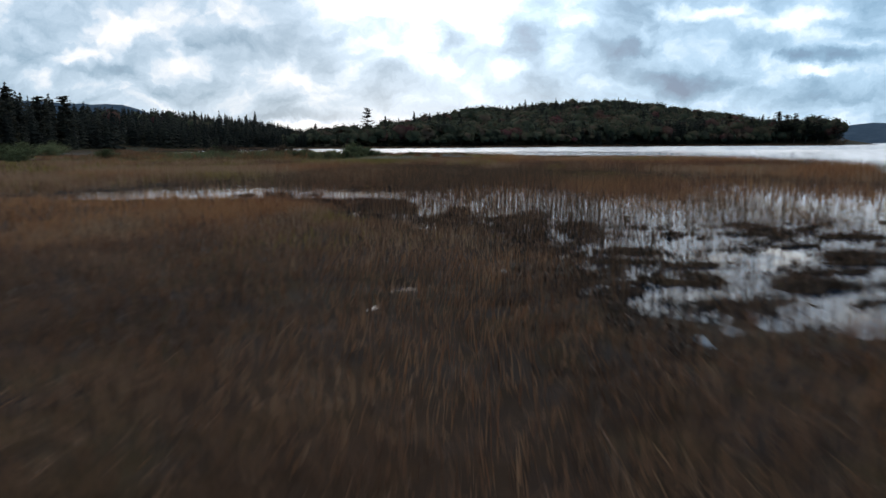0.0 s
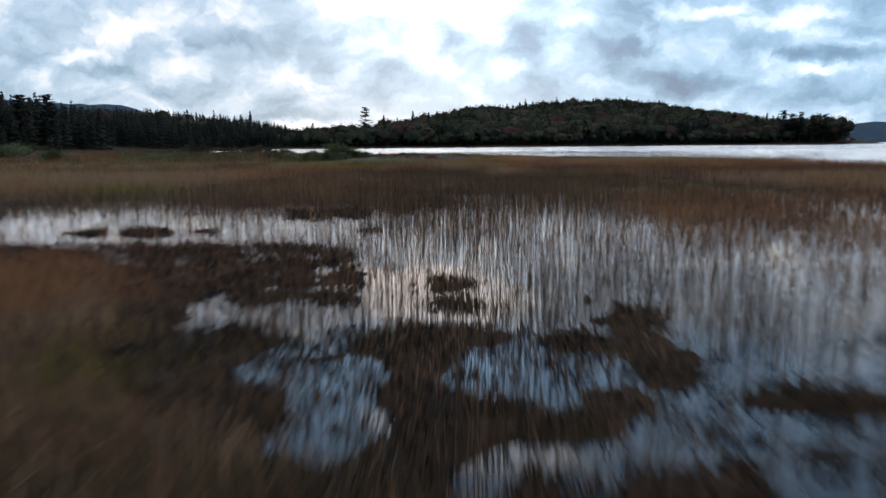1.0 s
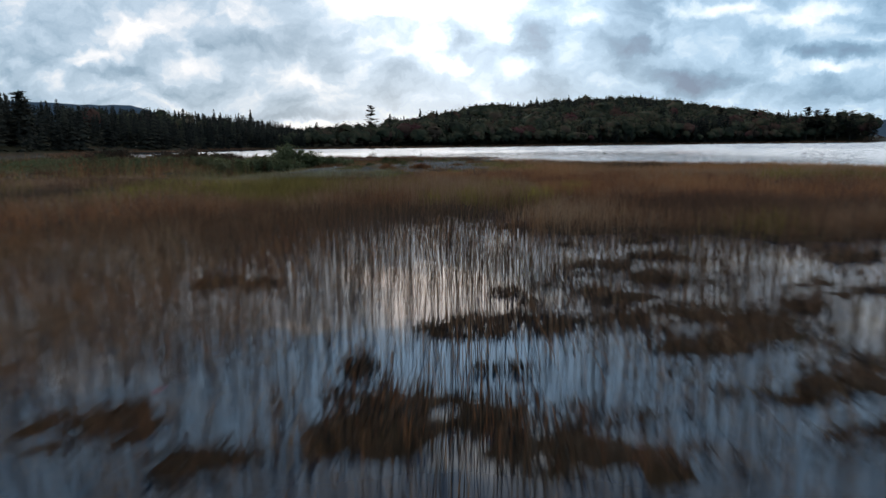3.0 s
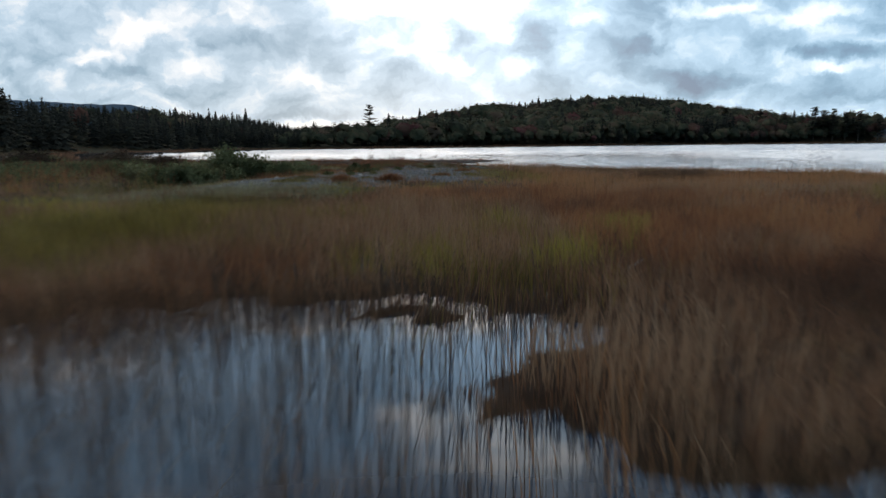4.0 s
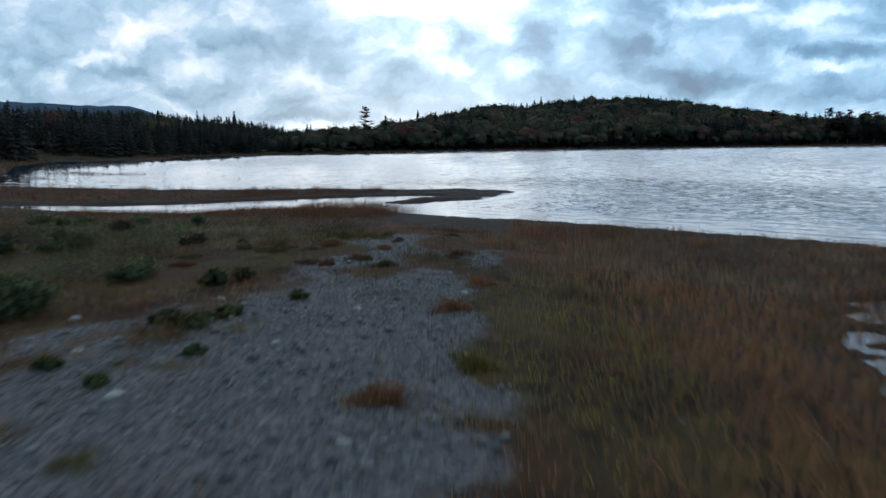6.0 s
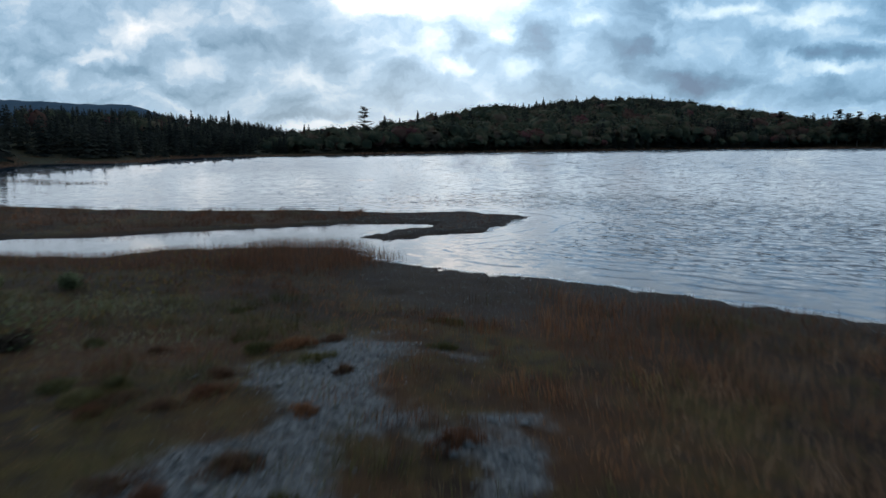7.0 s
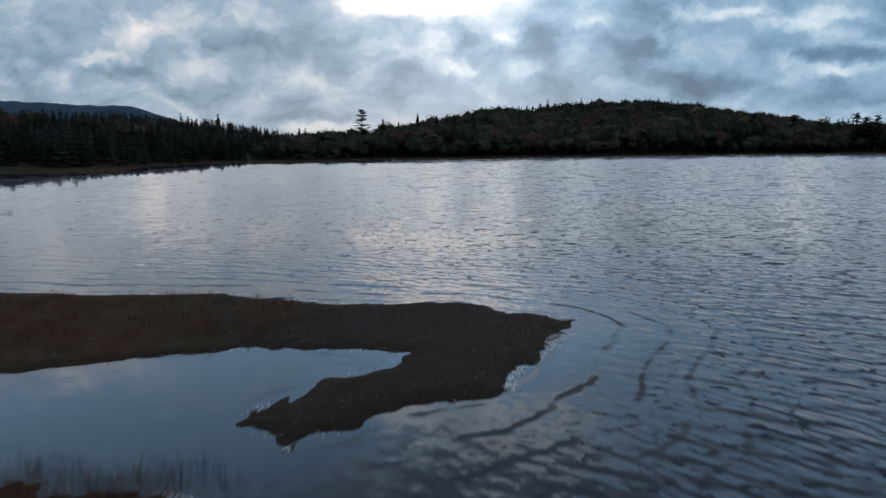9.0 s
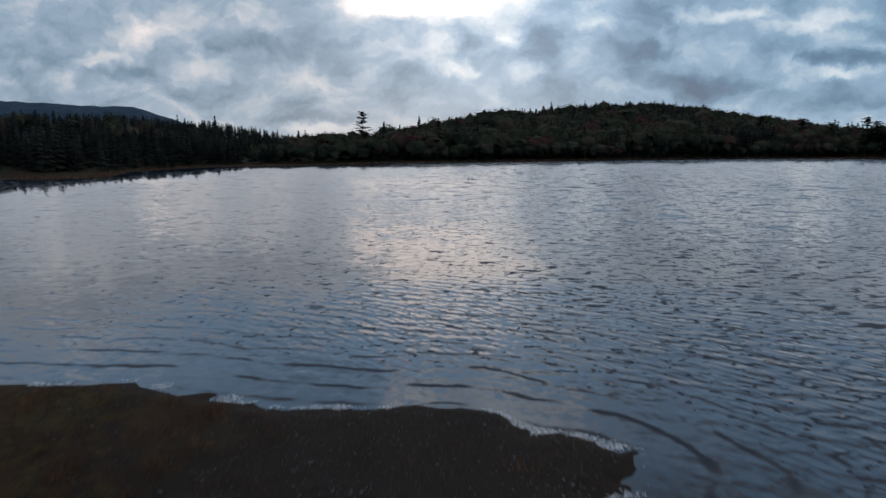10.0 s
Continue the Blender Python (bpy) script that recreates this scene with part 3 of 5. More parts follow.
def beach(x, y):
    return smooth(inside(x + 2.5 * fbm(x, y, 2.5, 3, 97), y + 2.5 * fbm(x, y, 2.5, 3, 98), BEACH), -0.8, 1.2)


def ground(x, y):
    """The height of the ground."""
    land, spit = shores(x, y)
    near = (np.abs(x) < 90) & (y < 135)
    z = np.where(land > 0, np.minimum(0.09 * land, 0.07), np.maximum(land * 0.12, -0.8))
    z = np.maximum(z, np.where(spit > 0, np.minimum(0.2 * spit, 0.13), np.maximum(spit * 0.15, -0.8)))
    if near.any():
        xs, ys = x[near], y[near]
        zn = z[near]
        dry = smooth(land[near], 0.2, 3)
        rise = 0.50 * smooth(inside(xs, ys, GRAVEL), -5, 2.5) + 0.35 * smooth(xs, -6, -20) * smooth(ys, 50, 75) * smooth(ys, 96, 82)
        p = pools(xs, ys)
        zn = zn + dry * (rise + 0.07 * fbm(xs, ys, 1.3, 4, 51) * (1 + rise) + 0.10 * smooth(ys, 60, 75) * fbm(xs, ys, 0.6, 3, 52))
        zn = np.where(land[near] > 0, zn * (1 - p) + p * (-0.10 + mats(xs, ys) * (0.115 + 0.16 * fbm(xs, ys, 0.45, 2, 66) + 0.07 * np.maximum(smooth(np.hypot((xs + 0.45) / 1.0, (ys - 33.1) / 0.6), 1.2, 0.6), smooth(np.hypot((xs + 2.7) / 1.3, (ys - 30.3) / 0.75), 1.2, 0.6)))), zn)
        z[near] = zn
    edge = near & (y > 80) & (np.maximum(land, spit) > -1.5)
    if edge.any():
        z[edge] += 0.09 * fbm(x[edge], y[edge], 0.5, 2, 53) * smooth(np.maximum(land, spit)[edge], 2.2, 0.8)
    a, r = polar(x, y)
    s, e, top = (np.interp(a, BEARING, v) for v in (SHORE, RIDGE, TOPS))
    hill = np.where((land > 0) & (y > 90), np.maximum(top - np.interp(a, [-6, 4, 19, 24], [14, 15, 15, 13]), 1.5) * smooth(r, s + 2, e) + smooth(land, 1, 10) * smooth(r, s, s + 15) * 0.8, 0)
    return z + hill + np.where(hill > 1, 1.5 * fbm(x, y, 60, 3, 90), 0)


def sheet(name, verts, faces, mat, attrs=None, smooth_faces=False):
    """One mesh object from arrays: verts (n, 3) and faces (m, 3 or 4)."""
    me = bpy.data.meshes.new(name)
    verts, faces = np.asarray(verts, np.float32), np.asarray(faces, np.int32)
    me.vertices.add(len(verts))
    me.vertices.foreach_set("co", verts.ravel())
    k = faces.shape[1]
    me.loops.add(faces.size)
    me.loops.foreach_set("vertex_index", faces.ravel())
    me.polygons.add(len(faces))
    me.polygons.foreach_set("loop_start", np.arange(0, faces.size, k, dtype=np.int32))
    if smooth_faces:
        me.polygons.foreach_set("use_smooth", np.ones(len(faces), bool))
    for key, values in (attrs or {}).items():
        me.attributes.new(key, "FLOAT", "POINT").data.foreach_set("value", np.asarray(values, np.float32))
    me.update(calc_edges=True)
    me.materials.append(mat)
    return new(name, me)


def steps(a, b, fine, low, high, growth=1.12):
    """Places from low to high: evenly fine from a to b, ever wider outside."""
    mid = list(np.arange(a, b + fine / 2, fine))
    up_, d = [], fine
    while (mid[-1] if not up_ else up_[-1]) < high:
        d *= growth
        up_.append((mid[-1] if not up_ else up_[-1]) + d)
    down, d = [], fine
    while (mid[0] if not down else down[-1]) > low:
        d *= growth
        down.append((mid[0] if not down else down[-1]) - d)
    return np.array(down[::-1] + mid + up_)


def grid_faces(nx, ny):
    i = (np.arange(ny - 1)[:, None] * nx + np.arange(nx - 1)).ravel()
    return np.stack([i, i + 1, i + nx + 1, i + nx], 1)


gx, gy = steps(-9, 11, 0.19, -4500, 4500, 1.12), steps(9, 117, 0.21, -400, 4500, 1.06)
X, Y = np.meshgrid(gx, gy)
fx, fy = X.ravel(), Y.ravel()
woods = np.where(polar(fx, fy)[1] > np.interp(polar(fx, fy)[0], BEARING, SHORE) + 8, 1.0, 0.0) * (fy > 60)
floor = sheet("ground", np.stack([fx, fy, ground(fx, fy)], 1), grid_faces(len(gx), len(gy)), MUD, {"gravel": np.maximum(gravel(fx, fy), 0.3 * smooth(shores(fx, fy)[1], -0.5, 0.5) * smooth(fx, -7, -2)), "woods": woods, "bare": np.maximum(smooth(shores(fx, fy)[1], -1, 0.2) * smooth(fx, -11, -4), 0.8 * beach(fx, fy))}, True)
tagged(floor, "dark muddy marsh ground with moss and a grey gravel bar", "ground", kind="structure")

# ---- the lake: still between the sedges, small waves outside that bend round the spit ----
wx, wy = steps(-15, 20, 0.23, -4500, 4500, 1.10), steps(76, 122, 0.23, -400, 4500, 1.06)
X, Y = np.meshgrid(wx, wy)
fx, fy = X.ravel(), Y.ravel()
land_d, spit_d = shores(fx, fy)
away = -np.maximum(land_d, spit_d)
lagoon = smooth(fx + 0.55 * (fy - 100), 1.5, -4.5) * smooth(fy, 112, 107) * smooth(fx, -60, -40)
lake = np.clip(smooth(away, -0.3, 1.5), 0, 1)
chop = lake * (1 - lagoon)
chop = np.where((fy < 80) & (fx < 24), 0.02 + 0.22 * smooth(fx, 1.5, 4) * smooth(fy, 24, 18) + 0.04 * smooth(fx, 2, 5) * smooth(fy, 34, 37), chop)
wave = 0.0
rng = np.random.default_rng(4)
for k in range(18):
    turn, size = radians(rng.uniform(-30, 30) + 62), rng.uniform(0.42, 1.5)
    wave = wave + 0.0022 * size * np.sin(2 * math.pi * (fx * math.cos(turn) + fy * math.sin(turn)) / size + rng.uniform(0, 6.3) + 3 * fbm(fx, fy, 6, 2, 120 + k))
fine_zone = smooth(fx, -22, -14) * smooth(fx, 23, 17) * smooth(fy, 72, 77) * smooth(fy, 128, 116)
height = np.where(fine_zone > 0, fine_zone * chop * (0.15 + 0.85 * smooth(away, 2, 9)) * wave, 0)
chop *= 1 - 0.55 * smooth(fx, -60, -95) * smooth(away, 45, 8) * smooth(fy, 125, 160)
field = np.clip(away, -2, 40).reshape(X.shape)
for _ in range(14):
    field[1:-1] = 0.25 * field[:-2] + 0.5 * field[1:-1] + 0.25 * field[2:]
    field[:, 1:-1] = 0.25 * field[:, :-2] + 0.5 * field[:, 1:-1] + 0.25 * field[:, 2:]
down, across = np.gradient(field, wy, wx)
steep = np.maximum(np.hypot(down, across), 0.3)
range_ = np.hypot(fx, fy - 60)
wind = smooth(fx + 0.10 * (fy - 100), -25, 22)
shoal = smooth(np.hypot(fx - 4, fy - 99), 40, 16)
swell = smooth(np.hypot(down, across).ravel(), 0.45, 0.85)
water = sheet("water", np.stack([fx, fy, height], 1), grid_faces(len(wx), len(wy)), WATER, {"chop": chop, "far": smooth(range_, 50, 180), "away": np.clip(field.ravel(), 0, 40), "shoal": shoal, "wind": wind, "swell": swell, "to_shore_x": (-across / steep).ravel(), "to_shore_y": (-down / steep).ravel()}, True)
tagged(water, "grey lake water with small wind ripples and still dark pools", "lake", kind="structure")


def ridge(name, a0, a1, r, heights, seed):
    """A far wooded ridge along a bearing, rounded like a hill."""
    n, rows = 160, 8
    az = np.linspace(a0, a1, n)
    top = np.interp(az, np.linspace(a0, a1, len(heights)), heights) + 0.012 * r * fbm(az, az * 0, 4.0, 5, seed)
    verts = []
    for j in range(rows):
        k = j / (rows - 1)
        rr = r - 500 + 1000 * k
        verts += [(rr * math.sin(radians(q)), rr * math.cos(radians(q)), max(h * math.sin(math.pi * k) ** 0.8 + 6 * float(f), -2) - 1) for q, h, f in zip(az, top, fbm(az * 7, az * 0 + 3 * j, 3.0, 3, seed + j))]
    return tagged(sheet(name, verts, grid_faces(n, rows), HILLS, smooth_faces=True), "far wooded hills behind the lake, painted haze blue", "hills", kind="structure")


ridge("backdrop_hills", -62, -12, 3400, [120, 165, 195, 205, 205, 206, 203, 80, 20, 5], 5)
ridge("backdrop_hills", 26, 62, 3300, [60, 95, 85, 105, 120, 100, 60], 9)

# ---- woods round the lake ----


def kite(base, tip, width, droop=0.0):
    """Two triangles from a branch's foot to its end."""
    base, tip = np.array(base, float), np.array(tip, float)
    d = tip - base
    side = np.cross(d, (0, 0, 1.0))
    side = side / (np.linalg.norm(side) + 1e-9) * width
    mid = base + d * 0.55
    mid[2] += droop
    return [base, mid - side, tip, mid + side], [(0, 1, 2), (0, 2, 3)]


def soup(pieces):
    """One mesh of the pieces (verts, faces and the way that each piece faces), turned to face that way."""
    verts, faces, ways, n = [], [], [], 0
    for piece in pieces:
        v, f = piece[0], piece[1]
        out = np.asarray(piece[2] if len(piece) > 2 else (0, 0, 1.0), float)
        for t in f:
            a, b, c = (np.asarray(v[k], float) for k in t)
            faces.append(tuple(k + n for k in (t if np.dot(np.cross(b - a, c - a), out) >= 0 else t[::-1])))
        verts += list(v)
        ways += [out / (np.linalg.norm(out) + 1e-9)] * len(v)
        n += len(v)
    return np.array(verts, np.float32), np.array(faces, np.int32), np.array(ways, np.float32)


def conifer(rng, layers=9, arms=6, spread=0.15, ragged=0.4):
    """A spruce or fir of height 1."""
    pieces = []
    for j in range(layers):
        z = 0.08 + 0.88 * (j / (layers - 1)) ** 0.85
        reach = spread * (1 - z) ** 0.75 + 0.022
        start = rng.uniform(0, 6.3)
        for a in range(arms):
            q = start + 6.283 * a / arms + rng.uniform(-0.3, 0.3)
            rr, lift = reach * rng.uniform(1 - ragged, 1 + ragged), rng.uniform(-0.025, 0.025)
            v, f = kite((0, 0, z + 0.06 + lift), (rr * math.cos(q), rr * math.sin(q), z - 0.2 * rr + lift), rr * 0.5)
            pieces.append((v, f, (math.cos(q), math.sin(q), 0.55)))
    pieces.append(kite((0, 0, 0.90), (0.006, 0, 1.03), 0.010) + ((0, -1, 0.3),))
    return soup(pieces)


def broadleaf(rng, tufts=58):
    """The crown of a leafy tree of height 1: one lumpy round mass with tufts of leaves standing out of it."""
    rows, cols = 5, 7
    lobes = rng.normal(size=(9, 3)) * (1, 1, 0.8) + (0, 0, 0.35)
    lobes /= np.linalg.norm(lobes, axis=1)[:, None]
    girth, low_end = rng.uniform(0.25, 0.33), rng.uniform(0.18, 0.36)

    def out(d):
        lump = 0.86 + 0.34 * float(np.max(np.clip((lobes @ d - 0.55) / 0.45, 0, 1)))
        return np.array((d[0] * girth * lump, d[1] * girth * lump, 0.5 * (1 + low_end) + d[2] * 0.5 * (1 - low_end) * (0.7 + 0.3 * lump)))

    # a dark heart, and leaf clumps over it
    pieces, heart = [], []
    for j in range(rows):
        q = math.pi * (j + 0.25) / (rows - 0.5)
        for k in range(cols):
            a = 6.283 * (k + 0.5 * (j % 2)) / cols
            heart.append(np.array((math.sin(q) * math.cos(a), math.sin(q) * math.sin(a), math.cos(q))))
    verts = np.array([(out(d) - (0, 0, 0.55)) * rng.uniform(0.66, 0.94) + (0, 0, 0.53) for d in heart], np.float32)
    ways = np.array(heart) * 0.5 + rng.normal(size=(len(heart), 3)) * 0.35 + (0, 0, 0.35)
    ways = (ways / np.linalg.norm(ways, axis=1)[:, None]).astype(np.float32)
    faces = []
    for j in range(rows - 1):
        for k in range(cols):
            a, b = j * cols + k, j * cols + (k + 1) % cols
            faces += [(a, a + cols, b + cols), (a, b + cols, b)]
    for _ in range(tufts):
        d = rng.normal(size=3)
        d[2] = abs(d[2]) if rng.uniform() < 0.7 else d[2]
        d /= np.linalg.norm(d)
        c = out(d) + d * rng.uniform(-0.05, 0.0)
        t = rng.normal(size=3)
        t = t / np.linalg.norm(t) * rng.uniform(0.022, 0.045)
        b = np.cross(d, t) * rng.uniform(0.6, 1.1)
        pieces.append(([c - t, c - b, c + t, c + b + d * 0.012], [(0, 1, 2), (0, 2, 3)], d + rng.normal(size=3) * 0.22 + (0, 0, 0.35)))
    v, f, n = soup(pieces)
    return np.concatenate([verts, v]), np.concatenate([np.array(faces, np.int32), f + len(verts)]), np.concatenate([ways, n])


def pine(rng, tiers=15, arms=3):
    """The crown of an old white pine of height 1: flat plumes of needles on uneven limbs, with gaps between the tiers."""
    pieces = []
    for j in range(tiers):
        for a in range(arms):
            z = 0.24 + 0.74 * j / (tiers - 1) + rng.uniform(-0.04, 0.03)
            q, reach = 6.283 * a / arms + rng.uniform(-0.7, 0.7) + j, (0.23 * (1.08 - z) ** 0.75 + 0.004) * rng.uniform(0.4, 1.35)
            rise = rng.uniform(-0.01, 0.10)
            for s in np.linspace(0.25, 1, 6):
                c = np.array((math.cos(q) * reach * s, math.sin(q) * reach * s, z + rise * s * reach / 0.2))
                for _ in range(4):
                    d = rng.normal(size=3) * (0.016, 0.016, 0.005)
                    e = rng.normal(size=3) * (0.014, 0.014, 0.006)
                    o = c + rng.normal(size=3) * (0.015, 0.015, 0.006)
                    pieces.append(([o - d, o - e, o + d, o + e + (0, 0, 0.008)], [(0, 1, 2), (0, 2, 3)], (math.cos(q) * 0.5, math.sin(q) * 0.5, 0.8)))
            v, f = kite((0, 0, z - 0.01), (math.cos(q) * reach, math.sin(q) * reach, z + rise * reach / 0.2), 0.004)
            pieces.append((v, f, (0, 0, 1)))
    return soup(pieces)


def trunk(height, radius, sides=7, bend=0.0):
    """A tapered stem."""
    rows = 6
    verts, faces = [], []
    for j in range(rows):
        k = j / (rows - 1)
        rr = radius * (1 - 0.85 * k) * (1.35 if j == 0 else 1)
        verts += [(rr * math.cos(6.283 * s / sides) + bend * k * k, rr * math.sin(6.283 * s / sides), k * height - 0.3 * (j == 0)) for s in range(sides)]
    for j in range(rows - 1):
        for s in range(sides):
            a, b = j * sides + s, j * sides + (s + 1) % sides
            faces += [(a, b, b + sides), (a, b + sides, a + sides)]
    return np.array(verts, np.float32), np.array(faces, np.int32), None


def strew(name, templates, spots, mat, label, category):
    """One object of many copies of the templates; spots are (x, y, z, height, width)."""
    rng = np.random.default_rng(len(name))
    all_v, all_f, all_n, n = [], [], [], 0
    pick = rng.integers(len(templates), size=len(spots))
    for i, (tv, tf, tn) in enumerate(templates):
        s = spots[pick == i]
        if not len(s):
            continue
        q = rng.uniform(0, 6.283, len(s))
        c, d = np.cos(q)[:, None], np.sin(q)[:, None]
        vx = (tv[:, 0] * c - tv[:, 1] * d) * (s[:, 3] * s[:, 4])[:, None] + s[:, 0:1]
        vy = (tv[:, 0] * d + tv[:, 1] * c) * (s[:, 3] * s[:, 4])[:, None] + s[:, 1:2]
        vz = tv[:, 2] * s[:, 3:4] + s[:, 2:3]
        all_v.append(np.stack([vx, vy, vz], 2).reshape(-1, 3))
        all_n.append(np.stack([tn[:, 0] * c - tn[:, 1] * d, tn[:, 0] * d + tn[:, 1] * c, np.repeat(tn[None, :, 2], len(s), 0)], 2).reshape(-1, 3))
        all_f.append((tf[None] + (np.arange(len(s)) * len(tv))[:, None, None] + n).reshape(-1, 3))
        n += len(s) * len(tv)
    ob = sheet(name, np.concatenate(all_v), np.concatenate(all_f), mat, smooth_faces=True)
    ob.data.normals_split_custom_set_from_vertices(np.concatenate(all_n))
    return tagged(ob, label, category, kind="stuff")


rng = np.random.default_rng(11)
tries = 19000
az = rng.uniform(-52, 31.2, tries)
s0, r0, t0 = (np.interp(az, BEARING, v) for v in (SHORE, RIDGE, TOPS))
deep = rng.uniform(0, 1, tries)
rr = s0 + 9 + (r0 + 25 - s0 - 9) * deep
keep = rng.uniform(0, 1, tries) < np.clip(rr * (r0 - s0) / (900 * 400.0), 0.10, 1) * np.where(rr < s0 + 45, 1.6, 0.75) * np.interp(az, [-6, 4, 19, 24], [1.0, 1.0, 1.0, 1.5])
az, rr, s0, r0, t0 = az[keep], rr[keep], s0[keep], r0[keep], t0[keep]
tx, ty = 0.8 + rr * np.sin(np.radians(az)), 7.1 + rr * np.cos(np.radians(az))
land_d, _ = shores(tx, ty)
ok = land_d > 6
tx, ty, az, rr, s0, r0, t0 = (v[ok] for v in (tx, ty, az, rr, s0, r0, t0))
tz = ground(tx, ty) - 0.3
size = rng.uniform(10, 21, len(tx)) * (1 + 0.5 * fbm(tx, ty, 45, 2, 8))
size = np.where(rr < s0 + 18, size * 0.72, size) * np.interp(az, [-6, 4, 19, 24], [0.78, 0.9, 0.9, 0.95])
limit = np.maximum(1.6 + (t0 - 1.6) * rr / r0 * 1.02 - tz, 7)
size = np.minimum(size, limit * rng.uniform(0.65, 1.0, len(tx)) * (1 + 0.45 * fbm(tx, ty, 28, 2, 18))) * np.where(rng.uniform(0, 1, len(tx)) < 0.16, np.where(az < -14, 1.06, rng.uniform(1.08, 1.32, len(tx))), 0.97)
kindness = fbm(tx, ty, 60, 3, 33) + rng.normal(0, 0.16, len(tx)) + np.where(az < -14, -0.34, 0.06)
spots = np.stack([tx, ty, tz, size, rng.uniform(0.9, 1.5, len(tx)) * np.where(az > -6, 1.15, 1.0)], 1)
leafy = (kindness > 0.0) & ((az > -14) | (rr > 340))
red = leafy & (rng.uniform(0, 1, len(tx)) < 0.09)
strew("conifer_forest", [conifer(rng) for _ in range(6)], spots[~leafy], SPRUCE, "dark green spruce and fir woods on the far shore", "forest")
strew("broadleaf_forest", [broadleaf(rng) for _ in range(6)], spots[leafy & ~red], LEAF, "dull green leafy woods covering the far hill", "forest")
strew("autumn_forest", [broadleaf(rng) for _ in range(3)], spots[red], AUTUMN, "reddish-brown autumn trees among the far woods", "forest")


def child(name, verts, faces, ways, mat, parent, label=""):
    ob = sheet(name, verts, faces, mat, smooth_faces=ways is not None)
    if ways is not None:
        ob.data.normals_split_custom_set_from_vertices(ways)
    ob.parent = parent
    return tagged(ob, label)


def tree(x, y, height, maker, mat, label, wide=1.0, bare=0.9):
    """A tree of its own: an Empty at its foot, with trunk and crown."""
    root = new("tree")
    z = float(ground(np.array([x], float), np.array([y], float))[0])
    root.matrix_world = pose(x, y, z - 0.2, 0, 0, random.uniform(0, 360))
    child("trunk", *trunk(height * bare, height * 0.014), BARK, root)
    v, f, ways = maker(np.random.default_rng(int(abs(x * 7 + y * 3))))
    child("crown", v * (height * wide, height * wide, height), f, ways, mat, root)
    return tagged(root, label, "tree", "tall trees on the far shore")


def bearing(a, r):
    return 0.8 + r * math.sin(radians(a)), 7.1 + r * math.cos(radians(a))


# the tall trees that stand out of the woods: bearing, distance, height
tree(*bearing(-8.8, 480), 25.5, pine, SPRUCE, "lone tall white pine rising above the dark shore woods", 1.3)
for a, r, h in [(25.9, 590, 25.5), (26.5, 594, 23), (27.1, 592, 24.5), (27.9, 597, 22), (28.7, 600, 23), (29.9, 604, 18), (24.0, 600, 22), (22.4, 610, 25), (20.0, 640, 26), (-36.5, 215, 15.5), (-34.4, 232, 15.5), (-32.8, 245, 16.5)]:
    tree(*bearing(a, r), h, pine, SPRUCE, "tall dark pine with ragged flat tiers at the wood's edge", 1.5)
for a, r, h in [(-7.2, 470, 18), (-6.0, 455, 16), (-31.2, 300, 14), (-28.1, 330, 14), (-23.4, 380, 17), (-18.5, 420, 20), (-3.2, 470, 19), (-1.9, 480, 20), (-4.6, 465, 19)]:
    tree(*bearing(a, r), h, lambda g: conifer(g, 14, 7, 0.15), SPRUCE, "slender dark spruce rising above the shore woods")


# ---- shrubs on the near ground ----


def bush(x, y, height, wide, label, mat=SHRUB):
    root = new("bush")
    z = float(ground(np.array([x], float), np.array([y], float))[0])
    root.matrix_world = pose(x, y, z - 0.03)
    g = np.random.default_rng(int(abs(x * 31 + y * 7)))
    stems, leaves = [], []
    for _ in range(int(24 + 24 * height)):
        q, lean = g.uniform(0, 6.283), g.uniform(0.05, 0.9)
        top = np.array((math.cos(q) * lean * wide, math.sin(q) * lean * wide, height * g.uniform(0.6, 1.0) * (1 - 0.45 * lean * lean)))
        foot = np.array((math.cos(q), math.sin(q), 0)) * 0.2 * wide * g.uniform(0, 1)
        stems.append(kite(foot, top, 0.012))
        for _ in range(int(22 + 22 * height)):
            c = foot + (top - foot) * g.uniform(0.25, 1.03) + g.normal(size=3) * 0.09 * height
            d, e = g.normal(size=3) * 0.042, g.normal(size=3) * 0.030
            leaves.append(([c - d, c - e, c + d, c + e], [(0, 1, 2), (0, 2, 3)], (c - (0, 0, height * 0.3)) * (1 / wide, 1 / wide, 1.3 / height) + g.normal(size=3) * 0.3))
    child("stems", *soup(stems), BARK, root)
    child("leaves", *soup(leaves), mat, root)
    return tagged(root, label, "bush", "shrubs on the marsh edge")


for x, y, h, r in [(-10.6, 72.1, 1.7, 1.2), (-11.4, 73.2, 1.6, 1.2), (-9.5, 72.0, 1.25, 1.0), (-8.4, 73.4, 0.8, 0.9), (-10.0, 74.6, 0.9, 1.1), (-12.8, 72.0, 0.95, 1.2), (-9.8, 69.4, 0.75, 1.1), (-10.6, 67.2, 0.8, 1.3), (-9.2, 65.6, 0.65, 1.0),
                   (-12.4, 68.8, 0.8, 1.2), (-13.6, 75.0, 0.8, 1.0), (-8.2, 77.2, 0.55, 0.9), (-14.6, 70.6, 0.8, 1.1), (-16.4, 73.6, 0.8, 1.2)]:
    bush(x, y, h, r, "low green willow shrub on the grassy shore")
